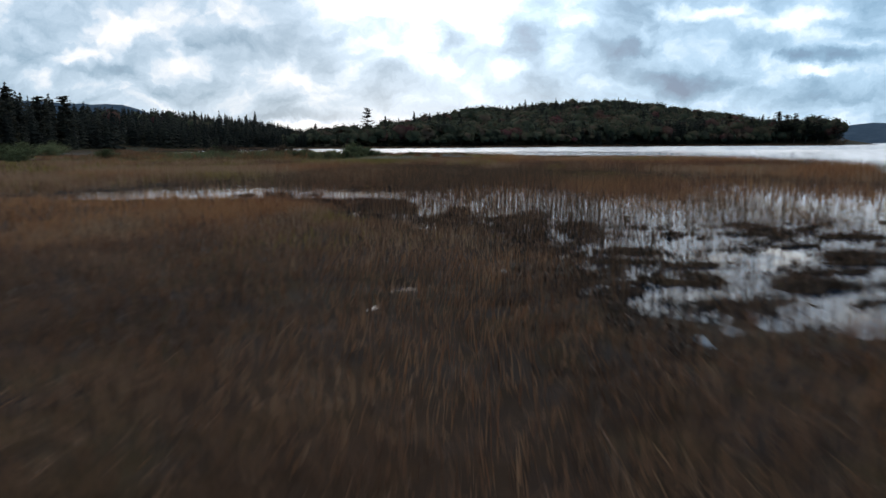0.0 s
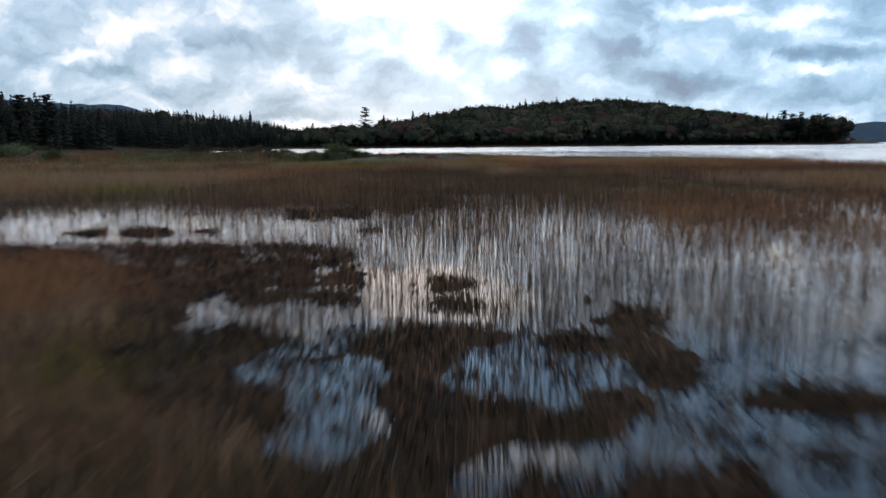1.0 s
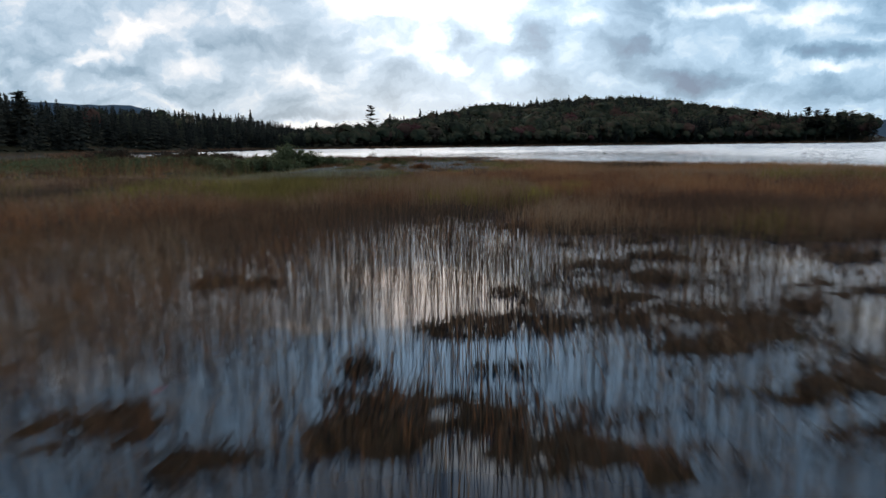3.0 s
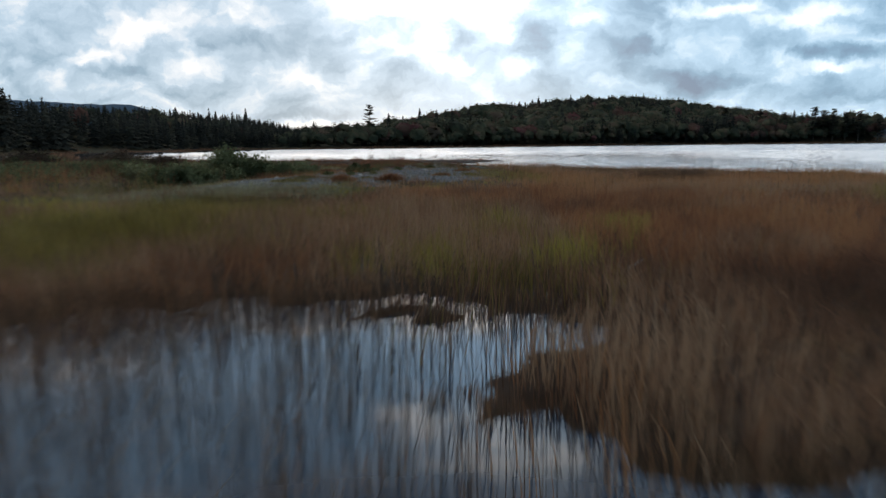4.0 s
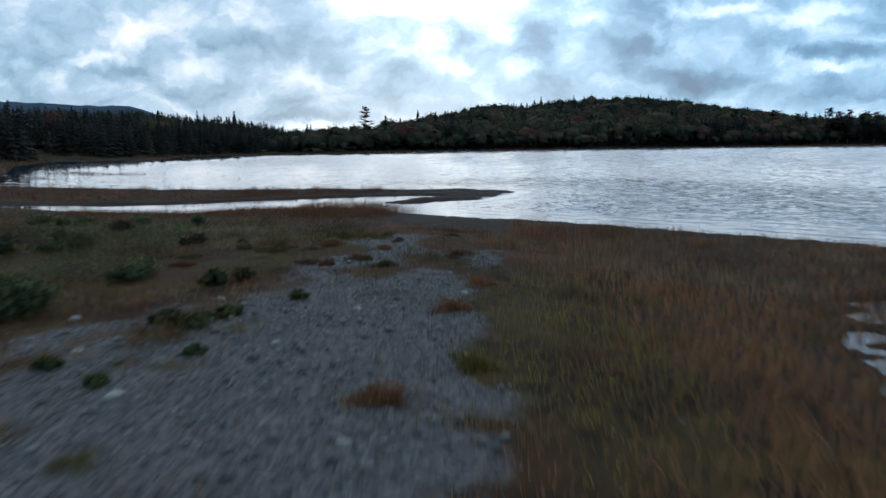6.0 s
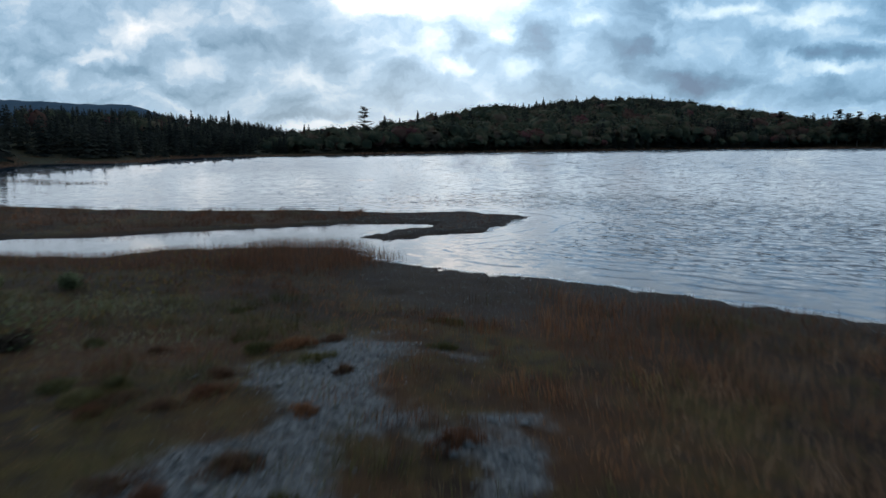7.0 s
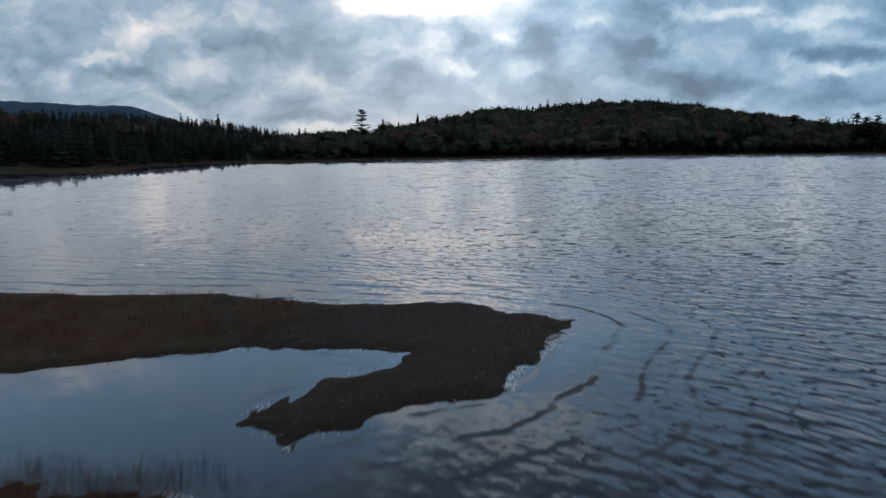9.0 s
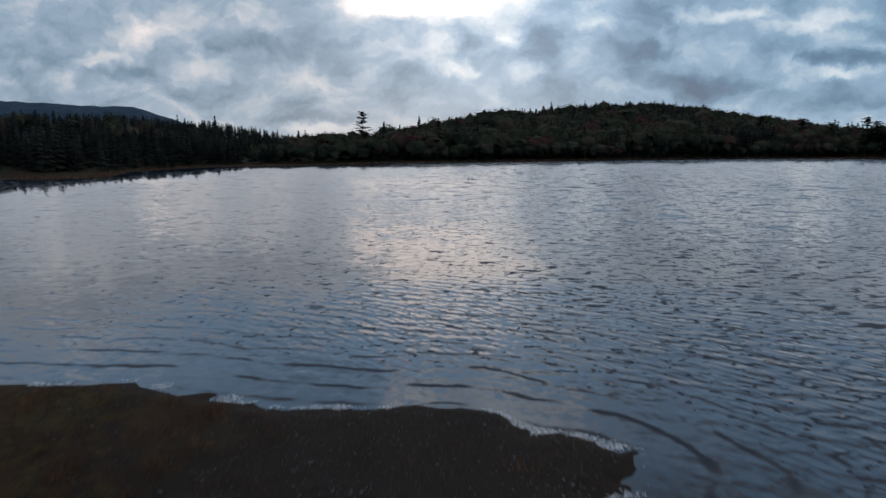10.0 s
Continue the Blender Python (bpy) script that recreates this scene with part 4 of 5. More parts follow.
for x, y, h, r in [(-28.8, 82.3, 1.4, 2.4), (-27.0, 81.4, 1.25, 1.8), (-20.5, 80.0, 1.3, 1.8), (-22.4, 81.4, 1.0, 1.5), (-18.0, 81.0, 0.9, 1.3), (-15.4, 81.2, 0.7, 1.0), (-21.6, 86.8, 1.0, 1.6), (-24.0, 87.2, 1.1, 1.6), (-26.6, 87.4, 1.1, 1.8), (-20.0, 83.4, 0.8, 1.1), (-14.4, 87.4, 0.5, 0.7), (-9.7, 84.2, 0.4, 0.6)]:
    bush(x, y, h, r, "dark reddish-brown low shrub on the grassy shore", DUSK)
for x, y, h, r in [(-39.6, 62.4, 1.2, 1.8), (-44, 66, 1.5, 2.0), (-48, 72, 1.6, 2.2), (-37, 72, 1.0, 1.6), (-53, 82, 1.9, 2.4), (-62, 100, 2.2, 3), (-34, 93, 1.0, 1.5), (-57, 92, 1.6, 2.4), (-68, 110, 2.4, 3), (-31.7, 88, 1.3, 1.5), (-28.6, 82, 1.0, 1.5)]:
    bush(x, y, h, r, "tall green willow shrub beside the marsh")
for _ in range(34):
    x, y = random.uniform(-42, -12), random.uniform(68, 92)
    if y > 70 - 0.5 * (x + 9):
        bush(x, y, random.uniform(0.3, 0.6), random.uniform(0.4, 1.0), "small low shrub among rank grass on the shore")


def heath(x, y):
    """Where low shrubs run together on the drier ground."""
    return smooth(x + 3 * fbm(x, y, 4, 3, 131), -8.8, -10.2) * smooth(y + 4 * fbm(x, y, 6, 3, 132), 66, 70) * smooth(y, 90, 84) * smooth(fbm(x, y, 2.6, 4, 133), -0.14, 0.06)


hg = np.random.default_rng(41)
hx, hy = hg.uniform(-34, -7, 60000), hg.uniform(64, 91, 60000)
near_first = hg.uniform(0, 1, 60000) < heath(hx, hy) * np.where(hx > -20, 1.0, 0.6)
hx, hy = hx[near_first], hy[near_first]
n = len(hx)
hz = np.maximum(ground(hx, hy), 0) + (0.55 + 0.7 * fbm(hx, hy, 1.3, 3, 135)) * hg.uniform(0, 1, n) ** 0.6 * heath(hx, hy)
size = hg.uniform(0.03, 0.07, n) * np.where(hx > -20, 1.0, 1.5)
d, e = hg.normal(size=(n, 3)), hg.normal(size=(n, 3))
c = np.stack([hx, hy, hz], 1)
d, e = d / np.linalg.norm(d, axis=1)[:, None] * size[:, None], e / np.linalg.norm(e, axis=1)[:, None] * size[:, None] * 0.7
cards = np.stack([c - d, c - e, c + d, c + e], 1).reshape(-1, 3)
faces = (np.array([(0, 1, 2), (0, 2, 3)], np.int32)[None] + (np.arange(n) * 4)[:, None, None]).reshape(-1, 3)
tagged(sheet("low_heath", cards, faces, SHRUB), "low dark green heath shrubs run together on the shore", "shrubs", kind="stuff")

# ---- sedge, reeds and turf ----


def blades(name, x, y, tall, wide, mat, tone, label, category, lean=0.3, bend=0.35, seed=1):
    """One object of many curved blades."""
    g = np.random.default_rng(seed)
    n = len(x)
    z = ground(x, y)
    z = np.maximum(z, -0.12) - 0.02
    q = 14 * fbm(x, y, 1.1, 2, 500) + g.normal(0, 0.9, n)
    off = np.abs(g.normal(0, 1, n)) * lean * tall
    dx, dy = np.cos(q) * off, np.sin(q) * off
    face = g.uniform(0, 6.283, n)
    sx, sy = np.cos(face) * wide / 2, np.sin(face) * wide / 2
    k = 0.5 - bend * 0.3
    v = np.empty((n, 5, 3), np.float32)
    v[:, 0] = np.stack([x - sx, y - sy, z], 1)
    v[:, 1] = np.stack([x + sx, y + sy, z], 1)
    v[:, 2] = np.stack([x + dx * k * 0.7 + sx * 0.8, y + dy * k * 0.7 + sy * 0.8, z + tall * 0.55], 1)
    v[:, 3] = np.stack([x + dx * k * 0.7 - sx * 0.8, y + dy * k * 0.7 - sy * 0.8, z + tall * 0.55], 1)
    v[:, 4] = np.stack([x + dx, y + dy, z + tall * (1 - bend * np.minimum(off / tall, 1) * 0.5)], 1)
    f = np.array([(0, 1, 2), (0, 2, 3), (3, 2, 4)], np.int32)
    faces = (f[None] + (np.arange(n) * 5)[:, None, None]).reshape(-1, 3)
    ob = sheet(name, v.reshape(-1, 3), faces, mat, {"tone": np.repeat(tone, 5)})
    return tagged(ob, label, category, kind="stuff")


def scatter(density, boxes, seed):
    """Random places; boxes are (x0, x1, y0, y1, most per square metre, blade size)."""
    g = np.random.default_rng(seed)
    out = []
    for x0, x1, y0, y1, most, big in boxes:
        n = int((x1 - x0) * (y1 - y0) * most)
        x, y = g.uniform(x0, x1, n), g.uniform(y0, y1, n)
        k = g.uniform(0, 1, n) < density(x, y)
        out.append(np.stack([x[k], y[k], np.full(k.sum(), big)], 1))
    p = np.concatenate(out)
    return p[:, 0], p[:, 1], p[:, 2], g


def marsh(x, y):
    """How thickly tall sedge grows, from 0 to 1."""
    land, spit = shores(x, y)
    left = smooth(x, -9, -13) * smooth(y, 62, 68)
    d = smooth(land, 0.1, 0.8) * (1 - np.where((x > 2.5) & (y < 24), 0.97 - 0.5 * smooth(x, 4.0, 5.5) * smooth(y, 17.5, 19.5), np.where((y > 60) | (y < 21.5), 0.62, 0.88 - 0.58 * smooth(x, -0.6, -3.5) * smooth(y, 31, 34.5) - 0.42 * smooth(x, 3.6, 5.5) * smooth(y, 23, 26) * smooth(y, 36, 33.5) - 0.12 * smooth(y, 23, 25) * smooth(y, 31, 28) * smooth(x, 0, 1.5))) * pools(x, y) * (1 - 0.8 * mats(x, y))) * (1 - 0.97 * gravel(x, y)) * (1 - beach(x, y)) * (1 - 0.4 * left) * (1 - 0.4 * smooth(y, 19, 14))
    d = d * (1 - 0.95 * smooth(inside(x, y, FAR_POOL), -1.2, 0.2))
    return d * (0.55 + 0.45 * smooth(fbm(x, y, 1.2, 3, 15), -0.2, 0.1))


BANDS = [(-7, 9, 9, 64, 260, 1.0), (9, 24, 12, 92, 75, 1.7), (-20, -7, 12, 66, 75, 1.7), (-9, 9, 64, 99, 70, 1.3), (24, 30, 40, 90, 22, 2.6), (-60, -20, 18, 66, 20, 3.2), (-60, -9, 66, 104, 26, 2.6), (-90, -60, 30, 130, 5, 4.5)]
x, y, big, g = scatter(marsh, BANDS, 3)
hue = fbm(x, y, 9, 3, 201) + 0.5 * fbm(x, y, 2, 2, 202) + g.normal(0, 0.06, len(x))
olive = hue > 0.16 + 0.2 * smooth(x, 1, 4) * smooth(y, 44, 47) * smooth(y, 62, 58) + 0.08 * smooth(x, -6, -12) + 0.12 * smooth(y, 48, 40) - 0.05 * smooth(y, 46, 52) + 0.3 * smooth(x, 4, 6) * smooth(y, 58, 66) - 0.05 * smooth(y, 48, 54) * smooth(x, 4, 2) - 0.14 * smooth(np.hypot((x - 3) / 1.6, (y - 70) / 6), 1.2, 0.7)
lit = np.zeros(len(x))
for gx_, gy_, gr_ in GREENS:
    lit = np.maximum(lit, smooth(np.hypot(x - gx_, y - gy_) / gr_ + 1.4 * fbm(x, y, 0.5, 2, 204), 1.1, 0.3))
    olive = olive | (np.hypot(x - gx_, y - gy_) < gr_ * (0.75 + 1.6 * fbm(x, y, 0.7, 2, 203)) * g.uniform(0.5, 1.15, len(x)))
olive = olive | ((x < -6.5) & (y > 64) & (g.uniform(0, 1, len(x)) < 0.75 * smooth(x, -6, -8.5) * smooth(x, -24, -18)))
rust = ~olive & ((y < 76.5) | (x < 2) | (hue < -0.08)) & ((hue < -0.05 - 0.16 * smooth(y, 48, 54) * smooth(x, 5, 2.5) * smooth(y, 70, 64)) | ((y > 50) & (x > 3) & (hue < 0.12)))
tall = g.uniform(0.34, 0.62, len(x)) * (1 - 0.6 * pools(x, y) * mats(x, y)) * np.where((y > 76) & (x > -9) & (x < 2.5), 0.4, 1) * (1 + 0.5 * fbm(x, y, 4, 2, 205)) * (0.50 + 0.50 * smooth(y, 16, 32)) * np.where((x < -9) & (y > 60), 0.6, 1) * (1 - 0.6 * smooth(inside(x, y, GRAVEL), -3.2, -0.8)) * (1 - 0.4 * smooth(x, 6, 10) * smooth(y, 66, 72)) * (1 - 0.35 * smooth(x, -1, -3.5) * smooth(y, 56, 60))
wide = 0.009 * big * g.uniform(0.7, 1.3, len(x))
tone = np.clip(0.5 + 1.1 * fbm(x, y, 3, 3, 207) + 0.9 * fbm(x, y, 0.6, 2, 208) + g.normal(0, 0.1, len(x)), 0, 1)
tone = np.clip(tone + 0.26 * smooth(y, 60, 65) * smooth(y, 90, 72) + 0.22 * smooth(y, 64, 68) * smooth(y, 84, 76) * smooth(x, 0, 3)  + 0.2 * smooth(y, 16, 20) * smooth(y, 50, 42) - 0.32 * smooth(y, 73, 78) - 0.12 * smooth(y, 16, 13) - 0.3 * smooth(np.hypot((x + 2.6) / 2.6, (y - 23.6) / 2.2), 1.1, 0.8), 0, 1)
tone = np.clip(tone - 0.45 * pools(x, y) * mats(x, y) + 0.10 * smooth(y, 18, 21) + 0.10 * smooth(y, 48, 52) + 0.25 * smooth(y, 63, 70) * smooth(y, 80, 74) * smooth(x, 1, 5) - 0.10 * smooth(y, 56, 59) * smooth(y, 66, 63) + 0.2 * smooth(y, 14.5, 16.5) * smooth(y, 26, 23) - 0.16 * smooth(y, 75, 80) * smooth(x, 1, 4) - 0.42 * smooth(x, 2.5, 6) * smooth(y, 42.5, 44.5) * smooth(y, 51.5, 49) + 0.4 * lit - 0.12 * (y > 48) * (y < 56) * (1 - lit) + 0.15 * smooth(y, 63, 67) * smooth(y, 78, 72) * smooth(x, 0, 3), 0, 1)
lime = lit > g.uniform(0.35, 0.9, len(x))
olive, rust = olive & ~lime, rust & ~lime
for name, pick, mat, label in [("yellow_sedge", lime, LIME, "yellow-green sedge tufts standing among brown sedge"), ("brown_sedge", ~olive & ~rust & ~lime, SEDGE, "dense brown dying sedge covering the marsh"), ("olive_sedge", olive, OLIVE, "olive-green sedge growing in patches of the marsh"), ("russet_sedge", rust, RUSSET, "russet autumn sedge in broad drifts on the marsh")]:
    blades(name, x[pick], y[pick], tall[pick], wide[pick], mat, tone[pick], label, "sedge", np.where(y[pick] < 24, 0.55, np.where(y[pick] > 47, 0.46, 0.3)), seed=7)


def thatch(x, y):
    """Where last year's fallen stems lie on the marsh floor."""
    land, _ = shores(x, y)
    return smooth(land, 0.1, 0.8) * (1 - pools(x, y) * (1 - 0.9 * mats(x, y))) * (1 - gravel(x, y))


x, y, big, g = scatter(thatch, [(-7, 9, 9, 50, 130, 1.0), (-16, -7, 12, 40, 35, 1.8), (9, 16, 12, 45, 35, 1.8)], 6)
tone = np.clip(0.2 + 1.2 * fbm(x, y, 1.5, 3, 209) + g.normal(0, 0.12, len(x)), 0, 1)
tone = np.clip(tone - 0.3 * pools(x, y), 0, 1)
blades("fallen_sedge", x, y, g.uniform(0.10, 0.24, len(x)), 0.012 * big * g.uniform(0.7, 1.3, len(x)), SEDGE, tone, "flattened brown dead sedge lying over the wet marsh floor", "sedge", lean=1.1, bend=1.0, seed=9)


def drowned(x, y):
    """Where rotting sedge lies matted in the pools."""
    return pools(x, y) * mats(x, y) * smooth(fbm(x, y, 0.3, 3, 91), -0.2, 0.05)


x, y, big, g = scatter(drowned, [(-7, 9, 15, 46, 800, 1.0), (1, 9, 10.5, 15, 800, 1.0)], 17)
blades("drowned_sedge", x, y, g.uniform(0.05, 0.13, len(x)), 0.016 * g.uniform(0.6, 1.4, len(x)), ROT, np.clip(g.normal(0.14, 0.14, len(x)), 0, 1), "dark rotting sedge matted in the still pools", "sedge", lean=0.9, bend=0.9, seed=19)


def reedy(x, y):
    land, _ = shores(x, y)
    clump = smooth(fbm(x, y, 3.2, 3, 61), -0.06, 0.14)
    return pools(x, y) * smooth(land, -0.5, 0.5) * np.maximum(0.38 + 0.62 * np.maximum(clump, 0.85 * smooth(y, 29, 33) * smooth(y, 38, 36)), smooth(y, 23.5, 21)) * (1 - 0.75 * smooth(x, -0.6, -2.2) * smooth(y, 32, 30.5)) * (1 - 0.6 * smooth(x, 3.0, 4.5) * smooth(y, 31, 29)) * (1 - 0.75 * smooth(x, 4.2, 5.4) * smooth(y, 34.5, 36) * smooth(x, 10, 8.5)) * (1 - 0.8 * mats(x, y)) * (1 + 0.9 * smooth(x, 0.6, -1.2) * smooth(y, 34, 37)) * (1 - 0.35 * smooth(y, 24, 25.5) * smooth(y, 31.5, 29.5)) * (1 - 0.5 * smooth(x, 2.0, 3.2) * smooth(y, 18.5, 16.5)) + 0.6 * smooth(land, -4.5, -0.5) * smooth(land, 0.8, 0) * smooth(x, 11, 15) * smooth(y, 84, 80)


x, y, big, g = scatter(reedy, [(-7, 9, 12, 50, 190, 1.0), (9, 32, 12, 84, 40, 1.8), (-16, -7, 20, 57, 50, 1.7), (5, 15, 66, 79, 190, 1.3)], 5)
blades("water_reeds", x, y, g.uniform(0.40, 0.75, len(x)), 0.006 * big * g.uniform(0.6, 1.3, len(x)), REED, g.uniform(0, 1, len(x)), "thin dark rush stems standing in shallow still water", "reeds", lean=0.13, seed=8)


def low(x, y):
    land, spit = shores(x, y)
    lush = smooth(fbm(x, y, 2.4, 4, 81), -0.25, 0.12) * (0.25 + 0.75 * smooth(fbm(x, y, 0.6, 3, 82), -0.16, 0.1))
    spit_grass = smooth(spit, 0.3, 1.2) * (0.3 + 0.7 * smooth(x, -1.5, -6))
    return np.maximum(smooth(land, 0.8, 2.5) * (1 - (0.9 - 0.55 * smooth(y, 75, 78)) * gravel(x, y)) * (1 - 0.93 * beach(x, y)) * lush * smooth(y, 60, 66), spit_grass * 0.9)


x, y, big, g = scatter(low, [(-9, 9, 62, 96, 230, 1.0), (-40, -9, 62, 100, 60, 2.0), (9, 20, 70, 90, 60, 1.5), (-18, 5, 100, 116, 130, 1.3), (-60, -18, 100, 126, 40, 2.0)], 9)
tone = np.clip(0.46 + 1.3 * fbm(x, y, 4, 3, 211) + 2.3 * fbm(x, y, 0.6, 3, 212) - 0.34 * smooth(y, 72, 77) * (y < 99) - 0.42 * (y > 99), 0, 1)
tall = g.uniform(0.06, 0.2, len(x)) * (0.35 + 1.9 * smooth(fbm(x, y, 0.7, 3, 218), -0.08, 0.2)) * np.where(y > 99, 0.8 + 0.6 * smooth(x, -4, -8), 1) * np.where((x < -9) & (y < 88), 2.8, 1)
browner = (fbm(x, y, 2.6, 3, 215) + g.normal(0, 0.08, len(x)) > np.where(x < -14, -0.04, np.where(x < -9, 0.14, 0.02))) | (y > 99) | ((y > 89) & (g.uniform(0, 1, len(x)) < smooth(y, 88, 93)))
blades("short_turf", x[~browner], y[~browner], tall[~browner], 0.009 * big[~browner], TURF, tone[~browner], "short olive turf on the drier shore", "grass", lean=0.6, seed=10)
blades("brown_turf", x[browner], y[browner], tall[browner], 0.009 * big[browner], RUSSET, np.clip(tone[browner] - 0.18, 0, 1), "short brown turf along the shore and spit", "grass", lean=0.5, seed=12)


def straw(x, y):
    """Where pale bent grass borders the gravel and the shrubs."""
    near = smooth(np.hypot((x + 6.8) / 4.6, (y - 61.6) / 1.9) + 1.2 * fbm(x, y, 1.5, 3, 231), 1.1, 0.5)
    back = smooth(np.hypot((x + 15) / 9, (y - 88) / 2.2) + 1.2 * fbm(x, y, 2, 3, 232), 1.1, 0.5)
    far_ = smooth(np.hypot((x + 6) / 5, (y - 83) / 3) + 1.2 * fbm(x, y, 1.2, 3, 233), 1.0, 0.5) * 0.5
    return np.maximum(np.maximum(near, back), far_)


x, y, big, g = scatter(straw, [(-13, -1, 59, 65, 130, 1.0), (-26, -5, 84, 92, 60, 1.8), (-12, 0, 79, 88, 60, 1.0)], 27)
blades("pale_grass", x, y, g.uniform(0.22, 0.45, len(x)) * np.where(y > 78, 0.5, 1.0), 0.009 * big * g.uniform(0.7, 1.3, len(x)), STRAW, np.clip(0.5 + 1.2 * fbm(x, y, 1.2, 3, 234) + g.normal(0, 0.1, len(x)), 0, 1), "pale grey-green bent grass beside the gravel", "grass", lean=0.6, seed=28)


def fringe(x, y):
    land, spit = shores(x, y)
    back = smooth(inside(x, y, np.array([(-22, 93), (-9, 93), (-3.4, 93.2), (-2, 95.5), (-5, 100), (-16, 99.5), (-24, 98)], float)), -0.3, 0.8)
    edge = smooth(land, -1.2, -0.3)
    return back * edge


def shallows(x, y):
    land, spit = shores(x, y)
    return smooth(land, -1.6, -0.5) * smooth(land, 0.6, 0.0) * smooth(x, -13, -9) * smooth(x, -1.6, -2.6) * smooth(fbm(x, y, 0.9, 3, 95), -0.15, 0.1)


x, y, big, g = scatter(shallows, [(-13, -1, 93, 101, 130, 1.0)], 23)
blades("shore_reeds", x, y, g.uniform(0.25, 0.6, len(x)), 0.008 * g.uniform(0.6, 1.3, len(x)), REED, g.uniform(0, 0.6, len(x)), "thin dark reeds standing in the shallows of the beach", "reeds", lean=0.2, seed=24)
x, y, big, g = scatter(fringe, [(-24, -1, 92, 101, 110, 1.0)], 13)
blades("shore_sedge", x, y, g.uniform(0.35, 0.7, len(x)) * np.where(x < -9, 0.5, 1.0), 0.008 * big, RUSSET, g.uniform(0.0, 0.45, len(x)), "tall russet sedge fringe beside the lagoon", "sedge", lean=0.2, seed=14)

# ---- reed beds and sedge along the far water's edge ----


def beds(x, y):
    land, spit = shores(x, y)
    out = np.zeros(x.shape)
    for bx, by, a, b in [(-52, 148, 6, 0.9), (-63, 153.5, 7, 1.3), (-58, 138, 4, 1.2), (-45, 122, 5, 1.0), (30, 74, 2.2, 0.8), (33.5, 80, 1.6, 0.7), (-56, 352, 14, 3.0)]:
        out = np.maximum(out, smooth(np.hypot((x - bx) / a, (y - by) / b) + 1.2 * fbm(x, y, 3, 2, 401), 1.1, 0.7))
    return out * (land < 0.5)


x, y, big, g = scatter(beds, [(-75, -38, 118, 158, 26, 2.6), (26, 38, 70, 84, 40, 2.2), (-75, -38, 346, 358, 8, 8.0)], 31)
blades("lake_reeds", x, y, g.uniform(0.35, 0.7, len(x)), 0.008 * big, REED, g.uniform(0, 0.6, len(x)), "dark reed bed standing in the open lake", "reeds", lean=0.2, seed=32)


def bank(x, y):
    land, spit = shores(x, y)
    return smooth(land, 0.3, 1.5) * smooth(land, 11, 7) * (0.4 + 0.6 * smooth(fbm(x, y, 14, 3, 411), -0.1, 0.1))


x, y, big, g = scatter(bank, [(-140, -60, 135, 372, 5.0, 0.5), (-60, 140, 340, 510, 1.3, 1.2), (140, 320, 490, 545, 1.3, 1.3)], 33)
blades("bank_sedge", x, y, g.uniform(0.5, 1.1, len(x)) * big, g.uniform(0.2, 0.5, len(x)) * big, SEDGE, g.uniform(0, 0.5, len(x)), "brown sedge along the far muddy bank", "sedge", lean=0.5, seed=34)

# ---- tussocks that stand on the gravel ----


def tussock(x, y, height, radius, mat, label, brightest=0.9):
    n = int(1700 * radius)
    g = np.random.default_rng(int(abs(x * 53 + y * 19)))
    q = g.uniform(0, 6.283, n)
    r = radius * np.sqrt(g.uniform(0, 1, n)) * (0.75 + 0.3 * np.sin(2 * q + x * 9) + 0.25 * np.sin(3 * q + y * 7))
    px, py = x + r * np.cos(q), y + r * np.sin(q) * 0.8
    root = new("grass_tussock")
    ob = blades("tuft", px, py, height * g.uniform(0.6, 1.1, n) * (1 - 0.4 * r / radius), 0.009 * g.uniform(0.7, 1.3, n), mat, g.uniform(0.0, brightest, n), label, "grass", lean=0.7, seed=n)
    del ob["category"], ob["label"]
    z = float(ground(np.array([x], float), np.array([y], float))[0])
    root.location = (x, y, z)
    ob.parent = root
    ob.location = (-x, -y, -z)
    return tagged(root, label, "grass", "tussocks on the gravel")


for x, y, h, r, m in [(-1.9, 65.5, 0.40, 0.55, RUSSET), (-3.5, 64.8, 0.40, 0.5, RUSSET), (-0.1, 68.7, 0.22, 0.55, RUSSET), (0.7, 73.1, 0.24, 0.5, RUSSET), (1.1, 70.2, 0.2, 0.5, OLIVE), (-5.4, 66.3, 0.18, 0.6, TURF),
                      (-5.4, 64.6, 0.24, 0.7, OLIVE), (-2.9, 83.7, 0.26, 0.6, RUSSET), (-1.7, 80.0, 0.2, 0.3, RUSSET), (-2.2, 82.6, 0.2, 0.5, TURF), (-5.6, 80.7, 0.22, 0.6, TURF), (1.3, 75.6, 0.2, 0.5, RUSSET), (-3.0, 66.9, 0.12, 0.4, TURF)]:
    tussock(x, y, h, r, m, "low tuft of brown and green grass on gravel")
for x, y, r in [(-0.85, 33.25, 0.24), (-0.55, 33.4, 0.16), (0.2, 33.35, 0.2), (-2.9, 30.5, 0.16)]:
    tussock(x, y, 0.10, r, GOLD, "yellowing tuft of sedge on a dark floating mat")
for k in range(24):
    x, y = random.uniform(-8.5, 1.5), random.uniform(77.5, 88)
    tussock(x, y, random.uniform(0.14, 0.28), random.uniform(0.22, 0.5), (SEDGE, TURF, RUSSET, TURF, SEDGE)[k % 5], "small dark tuft of grass on the stony turf", 0.3)
